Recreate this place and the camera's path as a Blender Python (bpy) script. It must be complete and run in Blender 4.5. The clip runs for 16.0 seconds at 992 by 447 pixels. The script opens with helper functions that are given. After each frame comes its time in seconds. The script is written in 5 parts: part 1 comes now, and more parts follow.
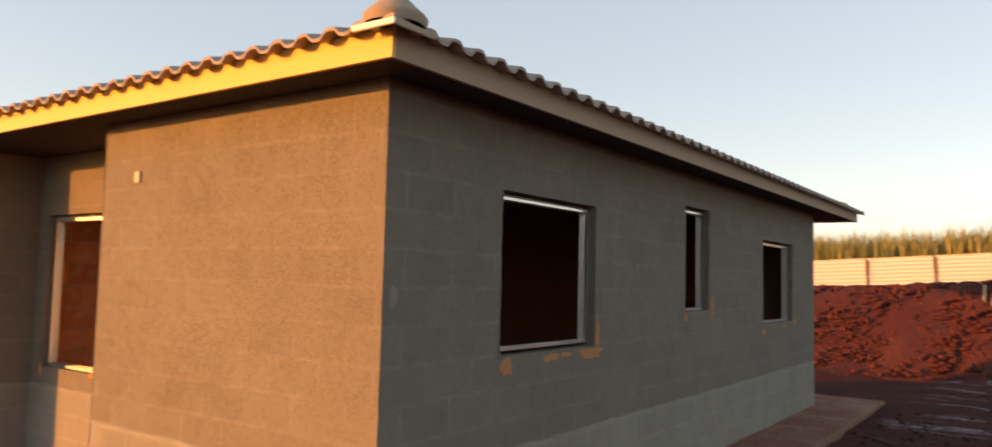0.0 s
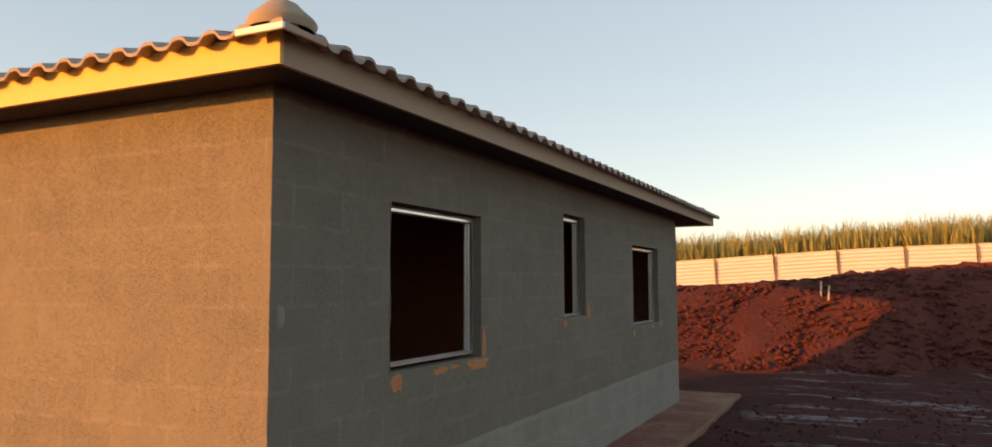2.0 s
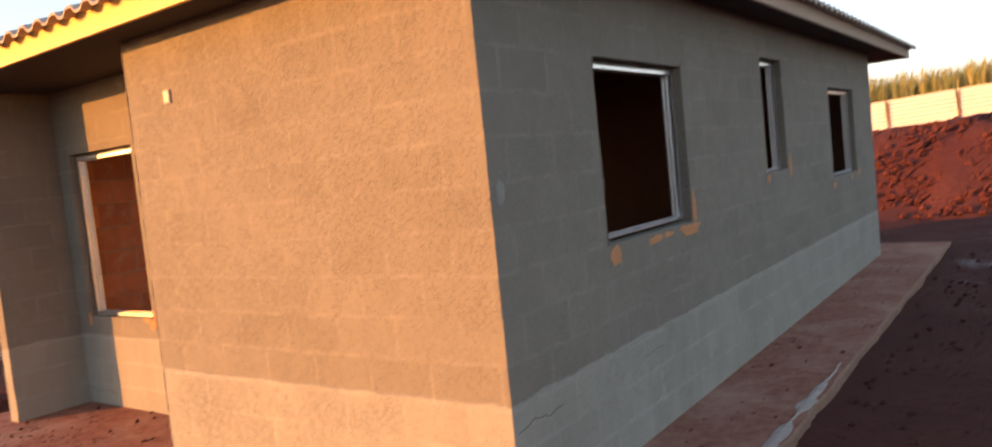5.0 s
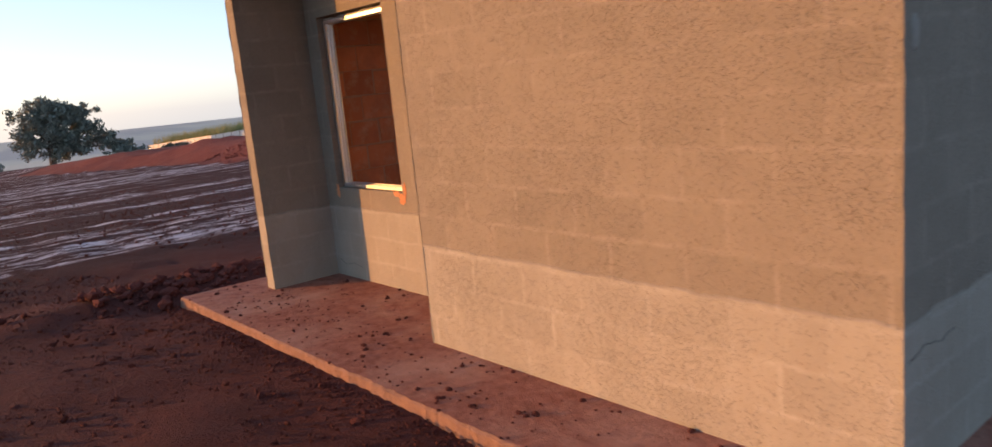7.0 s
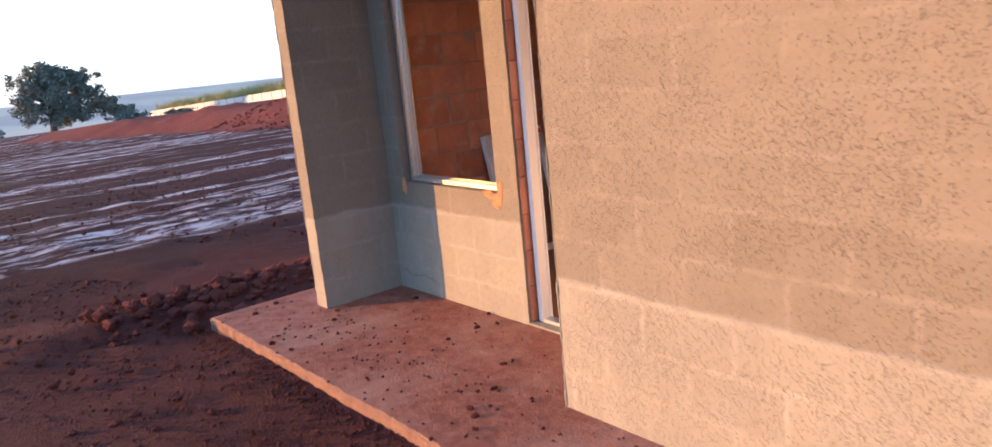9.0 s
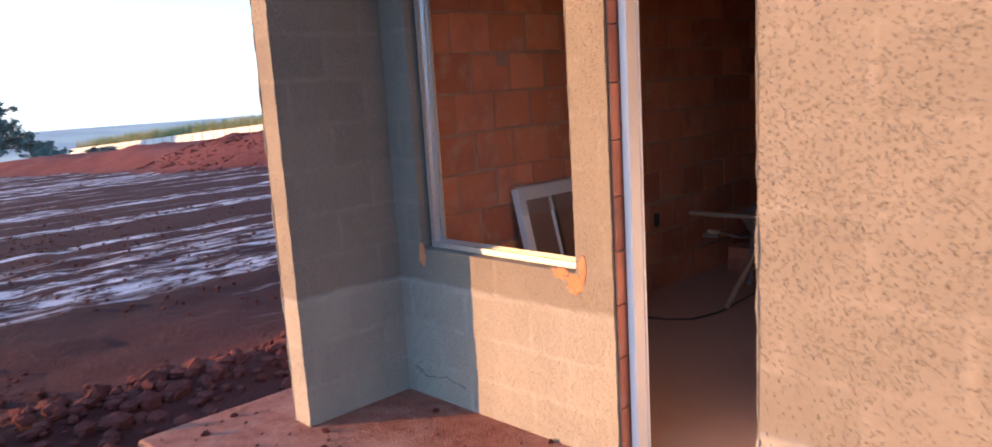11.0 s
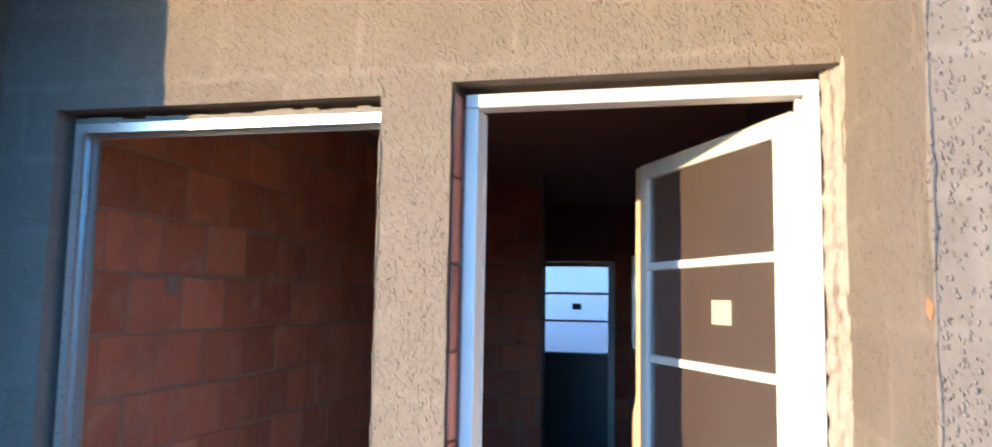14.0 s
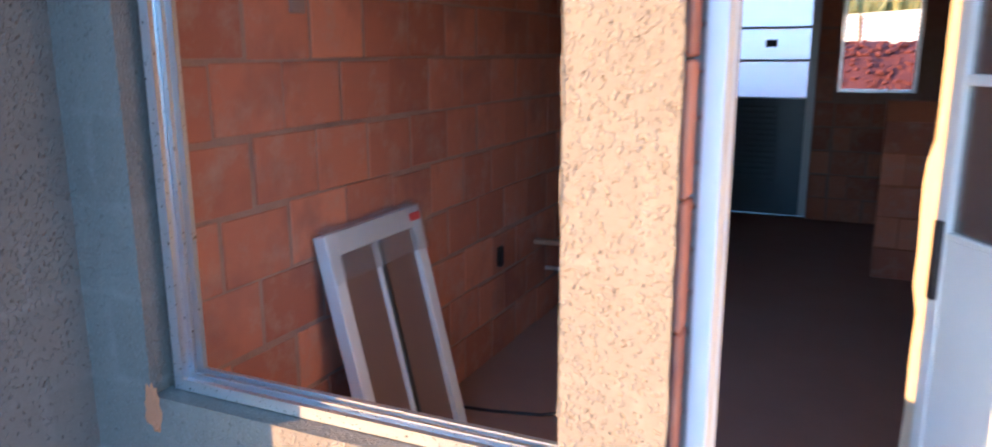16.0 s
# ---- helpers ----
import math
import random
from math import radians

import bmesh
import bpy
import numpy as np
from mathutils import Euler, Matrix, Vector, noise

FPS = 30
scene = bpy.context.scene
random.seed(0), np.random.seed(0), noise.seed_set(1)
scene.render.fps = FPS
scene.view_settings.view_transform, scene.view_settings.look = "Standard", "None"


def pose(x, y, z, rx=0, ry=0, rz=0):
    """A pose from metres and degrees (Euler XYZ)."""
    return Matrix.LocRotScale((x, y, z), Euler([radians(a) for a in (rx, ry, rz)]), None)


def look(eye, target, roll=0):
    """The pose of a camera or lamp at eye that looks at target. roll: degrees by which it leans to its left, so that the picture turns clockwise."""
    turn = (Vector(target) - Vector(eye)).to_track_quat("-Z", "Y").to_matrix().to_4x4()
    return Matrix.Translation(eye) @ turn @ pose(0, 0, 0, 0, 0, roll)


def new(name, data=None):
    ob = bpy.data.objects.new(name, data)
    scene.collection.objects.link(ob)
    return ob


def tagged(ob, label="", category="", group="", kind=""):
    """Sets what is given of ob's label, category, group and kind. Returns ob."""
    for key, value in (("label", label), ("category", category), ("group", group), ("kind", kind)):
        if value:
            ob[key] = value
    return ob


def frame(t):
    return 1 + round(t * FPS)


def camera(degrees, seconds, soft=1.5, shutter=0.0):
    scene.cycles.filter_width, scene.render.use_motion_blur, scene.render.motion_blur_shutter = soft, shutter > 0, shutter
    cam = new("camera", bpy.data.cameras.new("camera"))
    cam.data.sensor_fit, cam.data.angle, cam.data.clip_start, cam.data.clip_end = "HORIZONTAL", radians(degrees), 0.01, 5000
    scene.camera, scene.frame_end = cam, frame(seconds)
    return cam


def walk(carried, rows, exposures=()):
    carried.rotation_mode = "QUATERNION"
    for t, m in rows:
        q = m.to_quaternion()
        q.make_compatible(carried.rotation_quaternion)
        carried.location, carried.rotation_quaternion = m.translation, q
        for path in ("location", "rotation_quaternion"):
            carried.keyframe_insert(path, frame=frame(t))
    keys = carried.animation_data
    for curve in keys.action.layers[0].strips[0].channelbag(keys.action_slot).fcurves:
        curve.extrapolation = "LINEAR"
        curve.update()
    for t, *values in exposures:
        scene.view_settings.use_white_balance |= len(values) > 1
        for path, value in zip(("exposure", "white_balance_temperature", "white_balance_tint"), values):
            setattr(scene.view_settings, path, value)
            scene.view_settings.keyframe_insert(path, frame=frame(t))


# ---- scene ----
cam = camera(64.7, 16.0, shutter=0.5)
PATH = [
    (0, (-0.037, -0.092, 1.64), (-1.192, 1.534, 1.779), 1.4),
    (0.5, (-0.139, -0.103, 1.66), (-1.159, 1.613, 1.781), 0.7),
    (1, (-0.181, -0.121, 1.657), (-1.183, 1.605, 1.789), 0.3),
    (1.5, (-0.195, -0.126, 1.681), (-1.029, 1.688, 1.793), -0.6),
    (2, (-0.211, -0.109, 1.677), (-1.065, 1.693, 1.835), -0.2),
    (2.5, (-0.222, -0.134, 1.699), (-1.206, 1.596, 1.898), -0.2),
    (3, (-0.262, -0.171, 1.662), (-1.253, 1.555, 1.861), 0.1),
    (3.2, (-0.271, -0.179, 1.648), (-1.242, 1.56, 1.826), -0.3),
    (5.3, (-0.863, 0.127, 1.63), (-2.094, 1.684, 1.384), -7.0),
    (5.5, (-0.91, 0.156, 1.635), (-2.194, 1.654, 1.309), -7.3),
    (6, (-1.151, 0.197, 1.579), (-2.522, 1.606, 1.21), -8.8),
    (6.5, (-1.368, 0.235, 1.581), (-2.866, 1.49, 1.154), -6.2),
    (7, (-1.712, 0.271, 1.514), (-3.233, 1.518, 1.15), -5.5),
    (7.5, (-2.04, 0.31, 1.539), (-3.577, 1.501, 1.069), -5.1),
    (8, (-2.363, 0.42, 1.581), (-3.946, 1.551, 1.119), -6.7),
    (8.5, (-2.735, 0.529, 1.526), (-4.314, 1.653, 1.033), -6.5),
    (8.7, (-2.895, 0.549, 1.593), (-4.444, 1.721, 1.115), -6.2),
    (10.8, (-4.42, 1.013, 1.504), (-5.869, 2.341, 1.136), -4.0),
    (11, (-4.572, 1.041, 1.498), (-5.984, 2.416, 1.155), -3.5),
    (11.5, (-4.905, 1.169, 1.484), (-6.238, 2.627, 1.169), -2.7),
    (12, (-5.217, 1.27, 1.54), (-6.37, 2.89, 1.323), -2.5),
    (12.5, (-5.478, 1.423, 1.51), (-6.503, 3.141, 1.508), -1.7),
    (13, (-5.641, 1.561, 1.559), (-6.438, 3.393, 1.658), 1.0),
    (13.5, (-5.733, 1.574, 1.601), (-6.38, 3.454, 1.82), 1.8),
    (14, (-5.793, 1.578, 1.613), (-6.258, 3.514, 1.807), 1.0),
    (14.5, (-5.836, 1.637, 1.571), (-6.187, 3.606, 1.548), -1.3),
    (15, (-5.886, 1.846, 1.538), (-6.385, 3.781, 1.465), -3.8),
    (15.5, (-5.988, 2.038, 1.493), (-6.645, 3.906, 1.216), -2.2),
    (16, (-6.102, 2.216, 1.499), (-6.922, 3.988, 1.069), -0.2),
]
# stops, kelvin and tint drift as the phone adapts to the scene
EXPO = [
    (0.0, 1.38, 11000, 28), (3.2, 1.25, 10500, 24), (5.5, 2.02, 8600, 27), (6.0, 1.48, 8500, 27), (6.5, 1.16, 8500, 30), (7.0, 1.36, 7200, 24),
    (7.5, 1.38, 6900, 25), (8.0, 1.32, 6050, 19), (8.5, 1.95, 6000, 19), (11.0, 2.14, 5650, 17), (11.5, 2.24, 5450, 15), (12.0, 2.40, 5200, 14),
    (12.5, 2.58, 5200, 14), (13.0, 2.68, 4900, 4), (13.5, 2.52, 4300, -4), (14.0, 2.34, 3950, -6), (14.5, 2.24, 3700, -9), (15.0, 2.26, 3750, -10),
    (15.5, 2.80, 4000, -6), (16.0, 2.95, 4600, 4),
]
walk(cam, [(t, look(eye, target, roll)) for t, eye, target, roll in PATH], EXPO)

# ---------------------------------------------------------------- light
SUN_EL, SUN_AZ = 6.0, 221.4          # degrees; azimuth clockwise from +y
world = bpy.data.worlds.new("evening_sky")
scene.world = world
world.use_nodes = True
wn = world.node_tree
sky = wn.nodes.new("ShaderNodeTexSky")
sky.sky_type, sky.sun_disc = "NISHITA", False
sky.sun_elevation, sky.sun_rotation = radians(SUN_EL), radians(SUN_AZ)
sky.altitude, sky.air_density, sky.dust_density, sky.ozone_density = 500, 0.8, 0.9, 1.2
bg = next(n for n in wn.nodes if n.type == "BACKGROUND")
haze = wn.nodes.new("ShaderNodeMix")
haze.data_type = "RGBA"
haze.inputs[0].default_value = 0.46
haze.inputs[7].default_value = (1.20, 2.24, 3.50, 1)
wn.links.new(sky.outputs[0], haze.inputs[6])
wn.links.new(haze.outputs[2], bg.inputs[0])
bg.inputs[1].default_value = 0.15
sun = new("sun", bpy.data.lights.new("sun", "SUN"))
sun.data.energy, sun.data.angle, sun.data.color = 2.75, radians(0.6), (1.0, 0.46, 0.125)
az, el = radians(SUN_AZ), radians(SUN_EL)
to_sun = Vector((math.sin(az) * math.cos(el), math.cos(az) * math.cos(el), math.sin(el)))
sun.matrix_world = look(to_sun * 50, (0, 0, 0))

# ---------------------------------------------------------------- helpers


def material(name, rough=0.8, metal=0.0, color=(0.5, 0.5, 0.5)):
    m = bpy.data.materials.new(name)
    m.use_nodes = True
    b = next(n for n in m.node_tree.nodes if n.type == "BSDF_PRINCIPLED")
    b.inputs["Base Color"].default_value = (*color, 1)
    b.inputs["Roughness"].default_value = rough
    b.inputs["Metallic"].default_value = metal
    return m, m.node_tree, b


def node(nt, kind, **inputs):
    n = nt.nodes.new(kind)
    for key, value in inputs.items():
        name = key.replace("_", " ")
        if isinstance(value, bpy.types.NodeSocket):
            nt.links.new(value, n.inputs[name])
        else:
            n.inputs[name].default_value = value
    return n


def pos(nt, scale=(1, 1, 1)):
    g = nt.nodes.new("ShaderNodeNewGeometry")
    m = nt.nodes.new("ShaderNodeMapping")
    nt.links.new(g.outputs["Position"], m.inputs[0])
    m.inputs["Scale"].default_value = scale
    return m.outputs[0]


def noise_tex(nt, vec, scale, detail=4, rough=0.6, dist=0.0):
    n = node(nt, "ShaderNodeTexNoise", Vector=vec, Scale=scale, Detail=detail, Roughness=rough, Distortion=dist)
    return n.outputs[0]


def ramp(nt, fac, stops):
    r = nt.nodes.new("ShaderNodeValToRGB")
    nt.links.new(fac, r.inputs[0])
    while len(r.color_ramp.elements) < len(stops):
        r.color_ramp.elements.new(0.5)
    for e, (p, c) in zip(r.color_ramp.elements, stops):
        e.position = p
        e.color = (c, c, c, 1) if isinstance(c, (int, float)) else (*c, 1)
    return r.outputs[0]


def mix(nt, fac, a, b, mode="MIX"):
    m = nt.nodes.new("ShaderNodeMix")
    m.data_type, m.blend_type = "RGBA", mode
    for sock, v in ((m.inputs[0], fac), (m.inputs[6], a), (m.inputs[7], b)):
        if isinstance(v, bpy.types.NodeSocket):
            nt.links.new(v, sock)
        elif isinstance(v, (int, float)):
            sock.default_value = v
        else:
            sock.default_value = (*v, 1)
    return m.outputs[2]


def math_node(nt, op, a, b=0.0):
    m = nt.nodes.new("ShaderNodeMath")
    m.operation = op
    for sock, v in zip(m.inputs, (a, b)):
        if isinstance(v, bpy.types.NodeSocket):
            nt.links.new(v, sock)
        else:
            sock.default_value = v
    return m.outputs[0]


def bump(nt, bsdf, height, strength=0.5, distance=0.01):
    b = node(nt, "ShaderNodeBump", Strength=strength, Distance=distance, Height=height)
    nt.links.new(b.outputs[0], bsdf.inputs["Normal"])
    return b


def set_color(nt, bsdf, c):
    nt.links.new(c, bsdf.inputs["Base Color"])


# ---------------------------------------------------------------- materials
def make_plaster(name, joints=True, band=True, dense=False):
    """Thin grey-beige roughcast over blocks; paler waterproof coat on the lowest three courses."""
    m, nt, b = material(name, 0.92)
    p = pos(nt)
    big = noise_tex(nt, p, 1.3, 4, 0.65)
    mid = noise_tex(nt, p, 6.5, 5, 0.7)
    fine = noise_tex(nt, p, 95, 5, 0.75)
    swirl = node(nt, "ShaderNodeTexNoise", Vector=p, Scale=85.0)
    warp = nt.nodes.new("ShaderNodeVectorMath")
    warp.operation = "MULTIPLY_ADD"
    nt.links.new(swirl.outputs["Color"], warp.inputs[0])
    warp.inputs[1].default_value = (0.009, 0.009, 0.009)
    nt.links.new(p, warp.inputs[2])
    crowd = ramp(nt, noise_tex(nt, p, 2.1, 5, 0.72), [(0.05, 0.45), (0.55, 1.0)] if dense else [(0.40, 0.0), (0.68, 1.0)])

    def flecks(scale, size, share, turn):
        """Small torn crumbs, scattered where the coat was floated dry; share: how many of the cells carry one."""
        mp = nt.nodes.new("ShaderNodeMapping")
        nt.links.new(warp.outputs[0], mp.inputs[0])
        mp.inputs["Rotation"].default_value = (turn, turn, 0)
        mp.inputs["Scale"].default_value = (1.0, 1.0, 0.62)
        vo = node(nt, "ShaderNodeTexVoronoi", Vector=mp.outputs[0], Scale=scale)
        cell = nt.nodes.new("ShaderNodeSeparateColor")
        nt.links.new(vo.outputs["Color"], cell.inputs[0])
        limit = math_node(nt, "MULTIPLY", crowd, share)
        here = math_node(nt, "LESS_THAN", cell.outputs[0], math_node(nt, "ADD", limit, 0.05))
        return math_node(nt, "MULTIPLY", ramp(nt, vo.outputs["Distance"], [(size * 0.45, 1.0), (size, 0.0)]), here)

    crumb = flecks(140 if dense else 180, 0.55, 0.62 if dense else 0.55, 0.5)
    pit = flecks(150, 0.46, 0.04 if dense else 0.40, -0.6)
    col = mix(nt, big, (0.205, 0.176, 0.141), (0.275, 0.237, 0.190))
    col = mix(nt, ramp(nt, mid, [(0.40, 0.0), (0.72, 0.55)]), col, (0.315, 0.272, 0.218))
    col = mix(nt, ramp(nt, fine, [(0.35, 0.0), (0.75, 0.5)]), col, (0.33, 0.285, 0.23))
    # Shade inside the pits is put into the colour.
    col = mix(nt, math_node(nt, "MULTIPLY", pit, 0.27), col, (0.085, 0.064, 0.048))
    # Light caught on the crumbs is put in as a paler tone.
    col = mix(nt, math_node(nt, "MULTIPLY", crumb, 0.35), col, (0.37, 0.325, 0.265))
    height = math_node(nt, "ADD", math_node(nt, "MULTIPLY", fine, 0.16), math_node(nt, "MULTIPLY", mid, 0.22))
    height = math_node(nt, "ADD", height, math_node(nt, "SUBTRACT", math_node(nt, "MULTIPLY", crumb, 0.19 if dense else 0.26), math_node(nt, "MULTIPLY", pit, 0.26)))
    if band:
        sep = nt.nodes.new("ShaderNodeSeparateXYZ")
        nt.links.new(p, sep.inputs[0])
        edge = math_node(nt, "ADD", sep.outputs[2], math_node(nt, "MULTIPLY", noise_tex(nt, p, 5, 3), 0.05))
        low = ramp(nt, edge, [(0.618, 1.0), (0.635, 0.0)])
        pale = mix(nt, noise_tex(nt, pos(nt, (1, 1, 0.5)), 3.5, 5, 0.7), (0.285, 0.255, 0.21), (0.475, 0.44, 0.38))
        # The same painted pit shade, weaker, on the pale coat.
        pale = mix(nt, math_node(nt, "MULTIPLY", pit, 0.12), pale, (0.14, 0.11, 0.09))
        col = mix(nt, math_node(nt, "MULTIPLY", low, 0.93), col, pale)
        height = math_node(nt, "ADD", height, math_node(nt, "MULTIPLY", low, 0.6))
    if joints:
        sep = nt.nodes.new("ShaderNodeSeparateXYZ")
        nt.links.new(p, sep.inputs[0])
        u = math_node(nt, "ADD", sep.outputs[0], sep.outputs[1])
        com = nt.nodes.new("ShaderNodeCombineXYZ")
        wob = math_node(nt, "MULTIPLY", noise_tex(nt, p, 9, 5, 0.7), 0.045)
        nt.links.new(math_node(nt, "ADD", u, wob), com.inputs[0])
        nt.links.new(math_node(nt, "ADD", sep.outputs[2], wob), com.inputs[1])
        br = node(nt, "ShaderNodeTexBrick", Vector=com.outputs[0], Scale=1.0)
        br.inputs["Mortar Size"].default_value = 0.02
        br.inputs["Mortar Smooth"].default_value = 1.0
        br.inputs["Brick Width"].default_value = 0.4
        br.inputs["Row Height"].default_value = 0.2
        br.inputs["Color1"].default_value = (0.36, 0.36, 0.36, 1)
        br.inputs["Color2"].default_value = (0.60, 0.60, 0.60, 1)
        br.inputs["Mortar"].default_value = (0.52, 0.52, 0.52, 1)
        faint = math_node(nt, "MULTIPLY", br.outputs["Fac"], ramp(nt, noise_tex(nt, p, 4.6, 5, 0.75), [(0.42, 0.0), (0.66, 0.60)]))
        col = mix(nt, 0.22, col, br.outputs["Color"], "OVERLAY")
        col = mix(nt, faint, col, mix(nt, low, (0.375, 0.335, 0.28), (0.50, 0.465, 0.41)) if band else (0.375, 0.335, 0.28))
        height = math_node(nt, "SUBTRACT", height, math_node(nt, "MULTIPLY", br.outputs["Fac"], 0.03))
    set_color(nt, b, mix(nt, 1.0, col, (0.715, 0.715, 0.715), "MULTIPLY"))
    bump(nt, b, height, 1.0, 0.0125)
    return m


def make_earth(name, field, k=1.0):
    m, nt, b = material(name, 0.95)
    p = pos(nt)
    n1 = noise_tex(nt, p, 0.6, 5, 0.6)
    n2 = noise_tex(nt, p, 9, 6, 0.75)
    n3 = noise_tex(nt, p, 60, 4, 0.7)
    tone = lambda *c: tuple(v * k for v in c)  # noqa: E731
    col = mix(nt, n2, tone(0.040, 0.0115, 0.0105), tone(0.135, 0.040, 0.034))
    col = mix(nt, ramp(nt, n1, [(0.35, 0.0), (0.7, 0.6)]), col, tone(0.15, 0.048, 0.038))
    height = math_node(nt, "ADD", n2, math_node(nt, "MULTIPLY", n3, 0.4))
    if field:
        s1 = noise_tex(nt, pos(nt, (1.15, 0.075, 1)), 1.0, 5, 0.62, 0.4)
        s2 = noise_tex(nt, pos(nt, (5.0, 2.2, 1)), 1.0, 6, 0.8)
        crust = math_node(nt, "MULTIPLY", ramp(nt, s1, [(0.52, 0.0), (0.585, 1.0)]), ramp(nt, s2, [(0.45, 0.0), (0.56, 1.0)]))
        sep = nt.nodes.new("ShaderNodeSeparateXYZ")
        nt.links.new(p, sep.inputs[0])
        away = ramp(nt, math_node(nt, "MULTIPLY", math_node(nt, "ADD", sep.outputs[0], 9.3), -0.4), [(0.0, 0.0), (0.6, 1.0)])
        beside = math_node(nt, "MULTIPLY", ramp(nt, math_node(nt, "MULTIPLY", math_node(nt, "SUBTRACT", sep.outputs[1], 8.0), 0.25), [(0.0, 0.0), (0.6, 0.8)]), ramp(nt, math_node(nt, "ADD", sep.outputs[0], 2.0), [(0.0, 0.0), (0.5, 1.0)]))
        s3 = noise_tex(nt, pos(nt, (0.30, 1.9, 1)), 1.0, 6, 0.7, 0.5)
        streak = math_node(nt, "MULTIPLY", ramp(nt, s3, [(0.54, 0.0), (0.62, 0.55)]), ramp(nt, s2, [(0.42, 0.0), (0.56, 1.0)]))
        crust = math_node(nt, "MAXIMUM", math_node(nt, "MULTIPLY", crust, away), math_node(nt, "MULTIPLY", streak, beside))
        # Beyond x = -9.3 the soil turns darker and more purple.
        dark_soil = mix(nt, n2, (0.017, 0.0055, 0.0065), (0.055, 0.017, 0.018))
        col = mix(nt, math_node(nt, "MULTIPLY", away, 0.92), col, dark_soil)
        # Pale crust streaks, with the sky's reflection put into the lilac tone.
        col = mix(nt, crust, col, (0.52, 0.465, 0.50))
        nt.links.new(ramp(nt, crust, [(0.0, 0.95), (1.0, 0.55)]), b.inputs["Roughness"])
    b.inputs["Specular IOR Level"].default_value = 0.12
    set_color(nt, b, col)
    bump(nt, b, height, 0.9, 0.07)
    return m


def make_plain(name, c1, c2, scale, rough=0.7, metal=0.0, strength=0.2, dist=0.004, stretch=(1, 1, 1)):
    m, nt, b = material(name, rough, metal)
    p = pos(nt, stretch)
    n = noise_tex(nt, p, scale, 5, 0.65)
    n2 = noise_tex(nt, p, scale * 9, 4, 0.65)
    set_color(nt, b, mix(nt, math_node(nt, "ADD", math_node(nt, "MULTIPLY", n, 0.7), math_node(nt, "MULTIPLY", n2, 0.3)), c1, c2))
    nt.links.new(ramp(nt, n2, [(0.2, max(0.02, rough - 0.1)), (0.8, min(1, rough + 0.1))]), b.inputs["Roughness"])
    bump(nt, b, n2, strength, dist)
    return m


def make_brick(name, c1, c2):
    """Hollow clay bricks, each a little different."""
    m, nt, b = material(name, 0.85)
    oi = nt.nodes.new("ShaderNodeObjectInfo")
    p = pos(nt)
    n = noise_tex(nt, p, 7, 5, 0.7)
    col = mix(nt, oi.outputs["Random"], c1, c2)
    col = mix(nt, ramp(nt, n, [(0.50, 0.0), (0.78, 0.75)]), col, (0.42, 0.30, 0.23))
    col = mix(nt, ramp(nt, noise_tex(nt, p, 2.2, 4, 0.7), [(0.50, 0.0), (0.70, 0.7)]), col, (0.24, 0.10, 0.075))
    set_color(nt, b, col)
    bump(nt, b, noise_tex(nt, pos(nt, (1, 6, 6)), 14, 4), 0.4, 0.004)
    return m


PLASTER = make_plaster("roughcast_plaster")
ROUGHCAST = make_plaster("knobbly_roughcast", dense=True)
MORTAR = make_plain("grey_mortar", (0.20, 0.098, 0.07), (0.44, 0.30, 0.23), 9, 0.95, strength=0.8, dist=0.01)
CLAY = make_brick("clay_brick", (0.33, 0.118, 0.068), (0.56, 0.215, 0.118))
BRICKWORK = make_plain("clay_brickwork_far", (0.30, 0.10, 0.05), (0.46, 0.17, 0.08), 3, 0.9, strength=0.6, dist=0.01)
CHIP = make_plain("broken_clay", (0.50, 0.19, 0.08), (0.68, 0.30, 0.14), 30, 0.9, strength=0.8, dist=0.01)
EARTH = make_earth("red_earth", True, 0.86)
# Brighter copy of the earth: sun on the bank is put into the colour.
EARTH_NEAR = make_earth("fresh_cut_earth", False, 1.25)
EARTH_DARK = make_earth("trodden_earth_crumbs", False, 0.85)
def make_slab():
    m, nt, b = material("dusty_concrete", 0.92)
    p = pos(nt)
    n1, n2, n3 = noise_tex(nt, p, 1.7, 5, 0.65, 0.5), noise_tex(nt, p, 13, 6, 0.75), noise_tex(nt, p, 90, 4, 0.7)
    col = mix(nt, ramp(nt, n2, [(0.35, 0.0), (0.65, 1.0)]), (0.20, 0.074, 0.052), (0.335, 0.14, 0.10))
    col = mix(nt, ramp(nt, n1, [(0.45, 0.0), (0.75, 0.7)]), col, (0.43, 0.255, 0.20))
    col = mix(nt, ramp(nt, n3, [(0.62, 0.0), (0.75, 0.8)]), col, (0.055, 0.02, 0.013))
    b.inputs["Specular IOR Level"].default_value = 0.15
    set_color(nt, b, col)
    bump(nt, b, math_node(nt, "ADD", n2, math_node(nt, "MULTIPLY", n3, 0.5)), 0.9, 0.02)
    return m


SLABM = make_slab()
SLAB_EDGE = make_plain("broken_slab_edge", (0.10, 0.042, 0.028), (0.46, 0.25, 0.165), 14, 0.9, strength=0.9, dist=0.02)
SPILL = make_plain("cement_spill", (0.14, 0.085, 0.07), (0.58, 0.50, 0.46), 16, 0.95, strength=0.8, dist=0.02)
MORTAR_G = make_plain("grey_smear", (0.20, 0.19, 0.17), (0.30, 0.28, 0.25), 20, 0.95, strength=0.6, dist=0.01)
CEMENT = make_plain("spilt_cement", (0.30, 0.265, 0.225), (0.47, 0.43, 0.38), 16, 0.9, strength=0.8, dist=0.008)
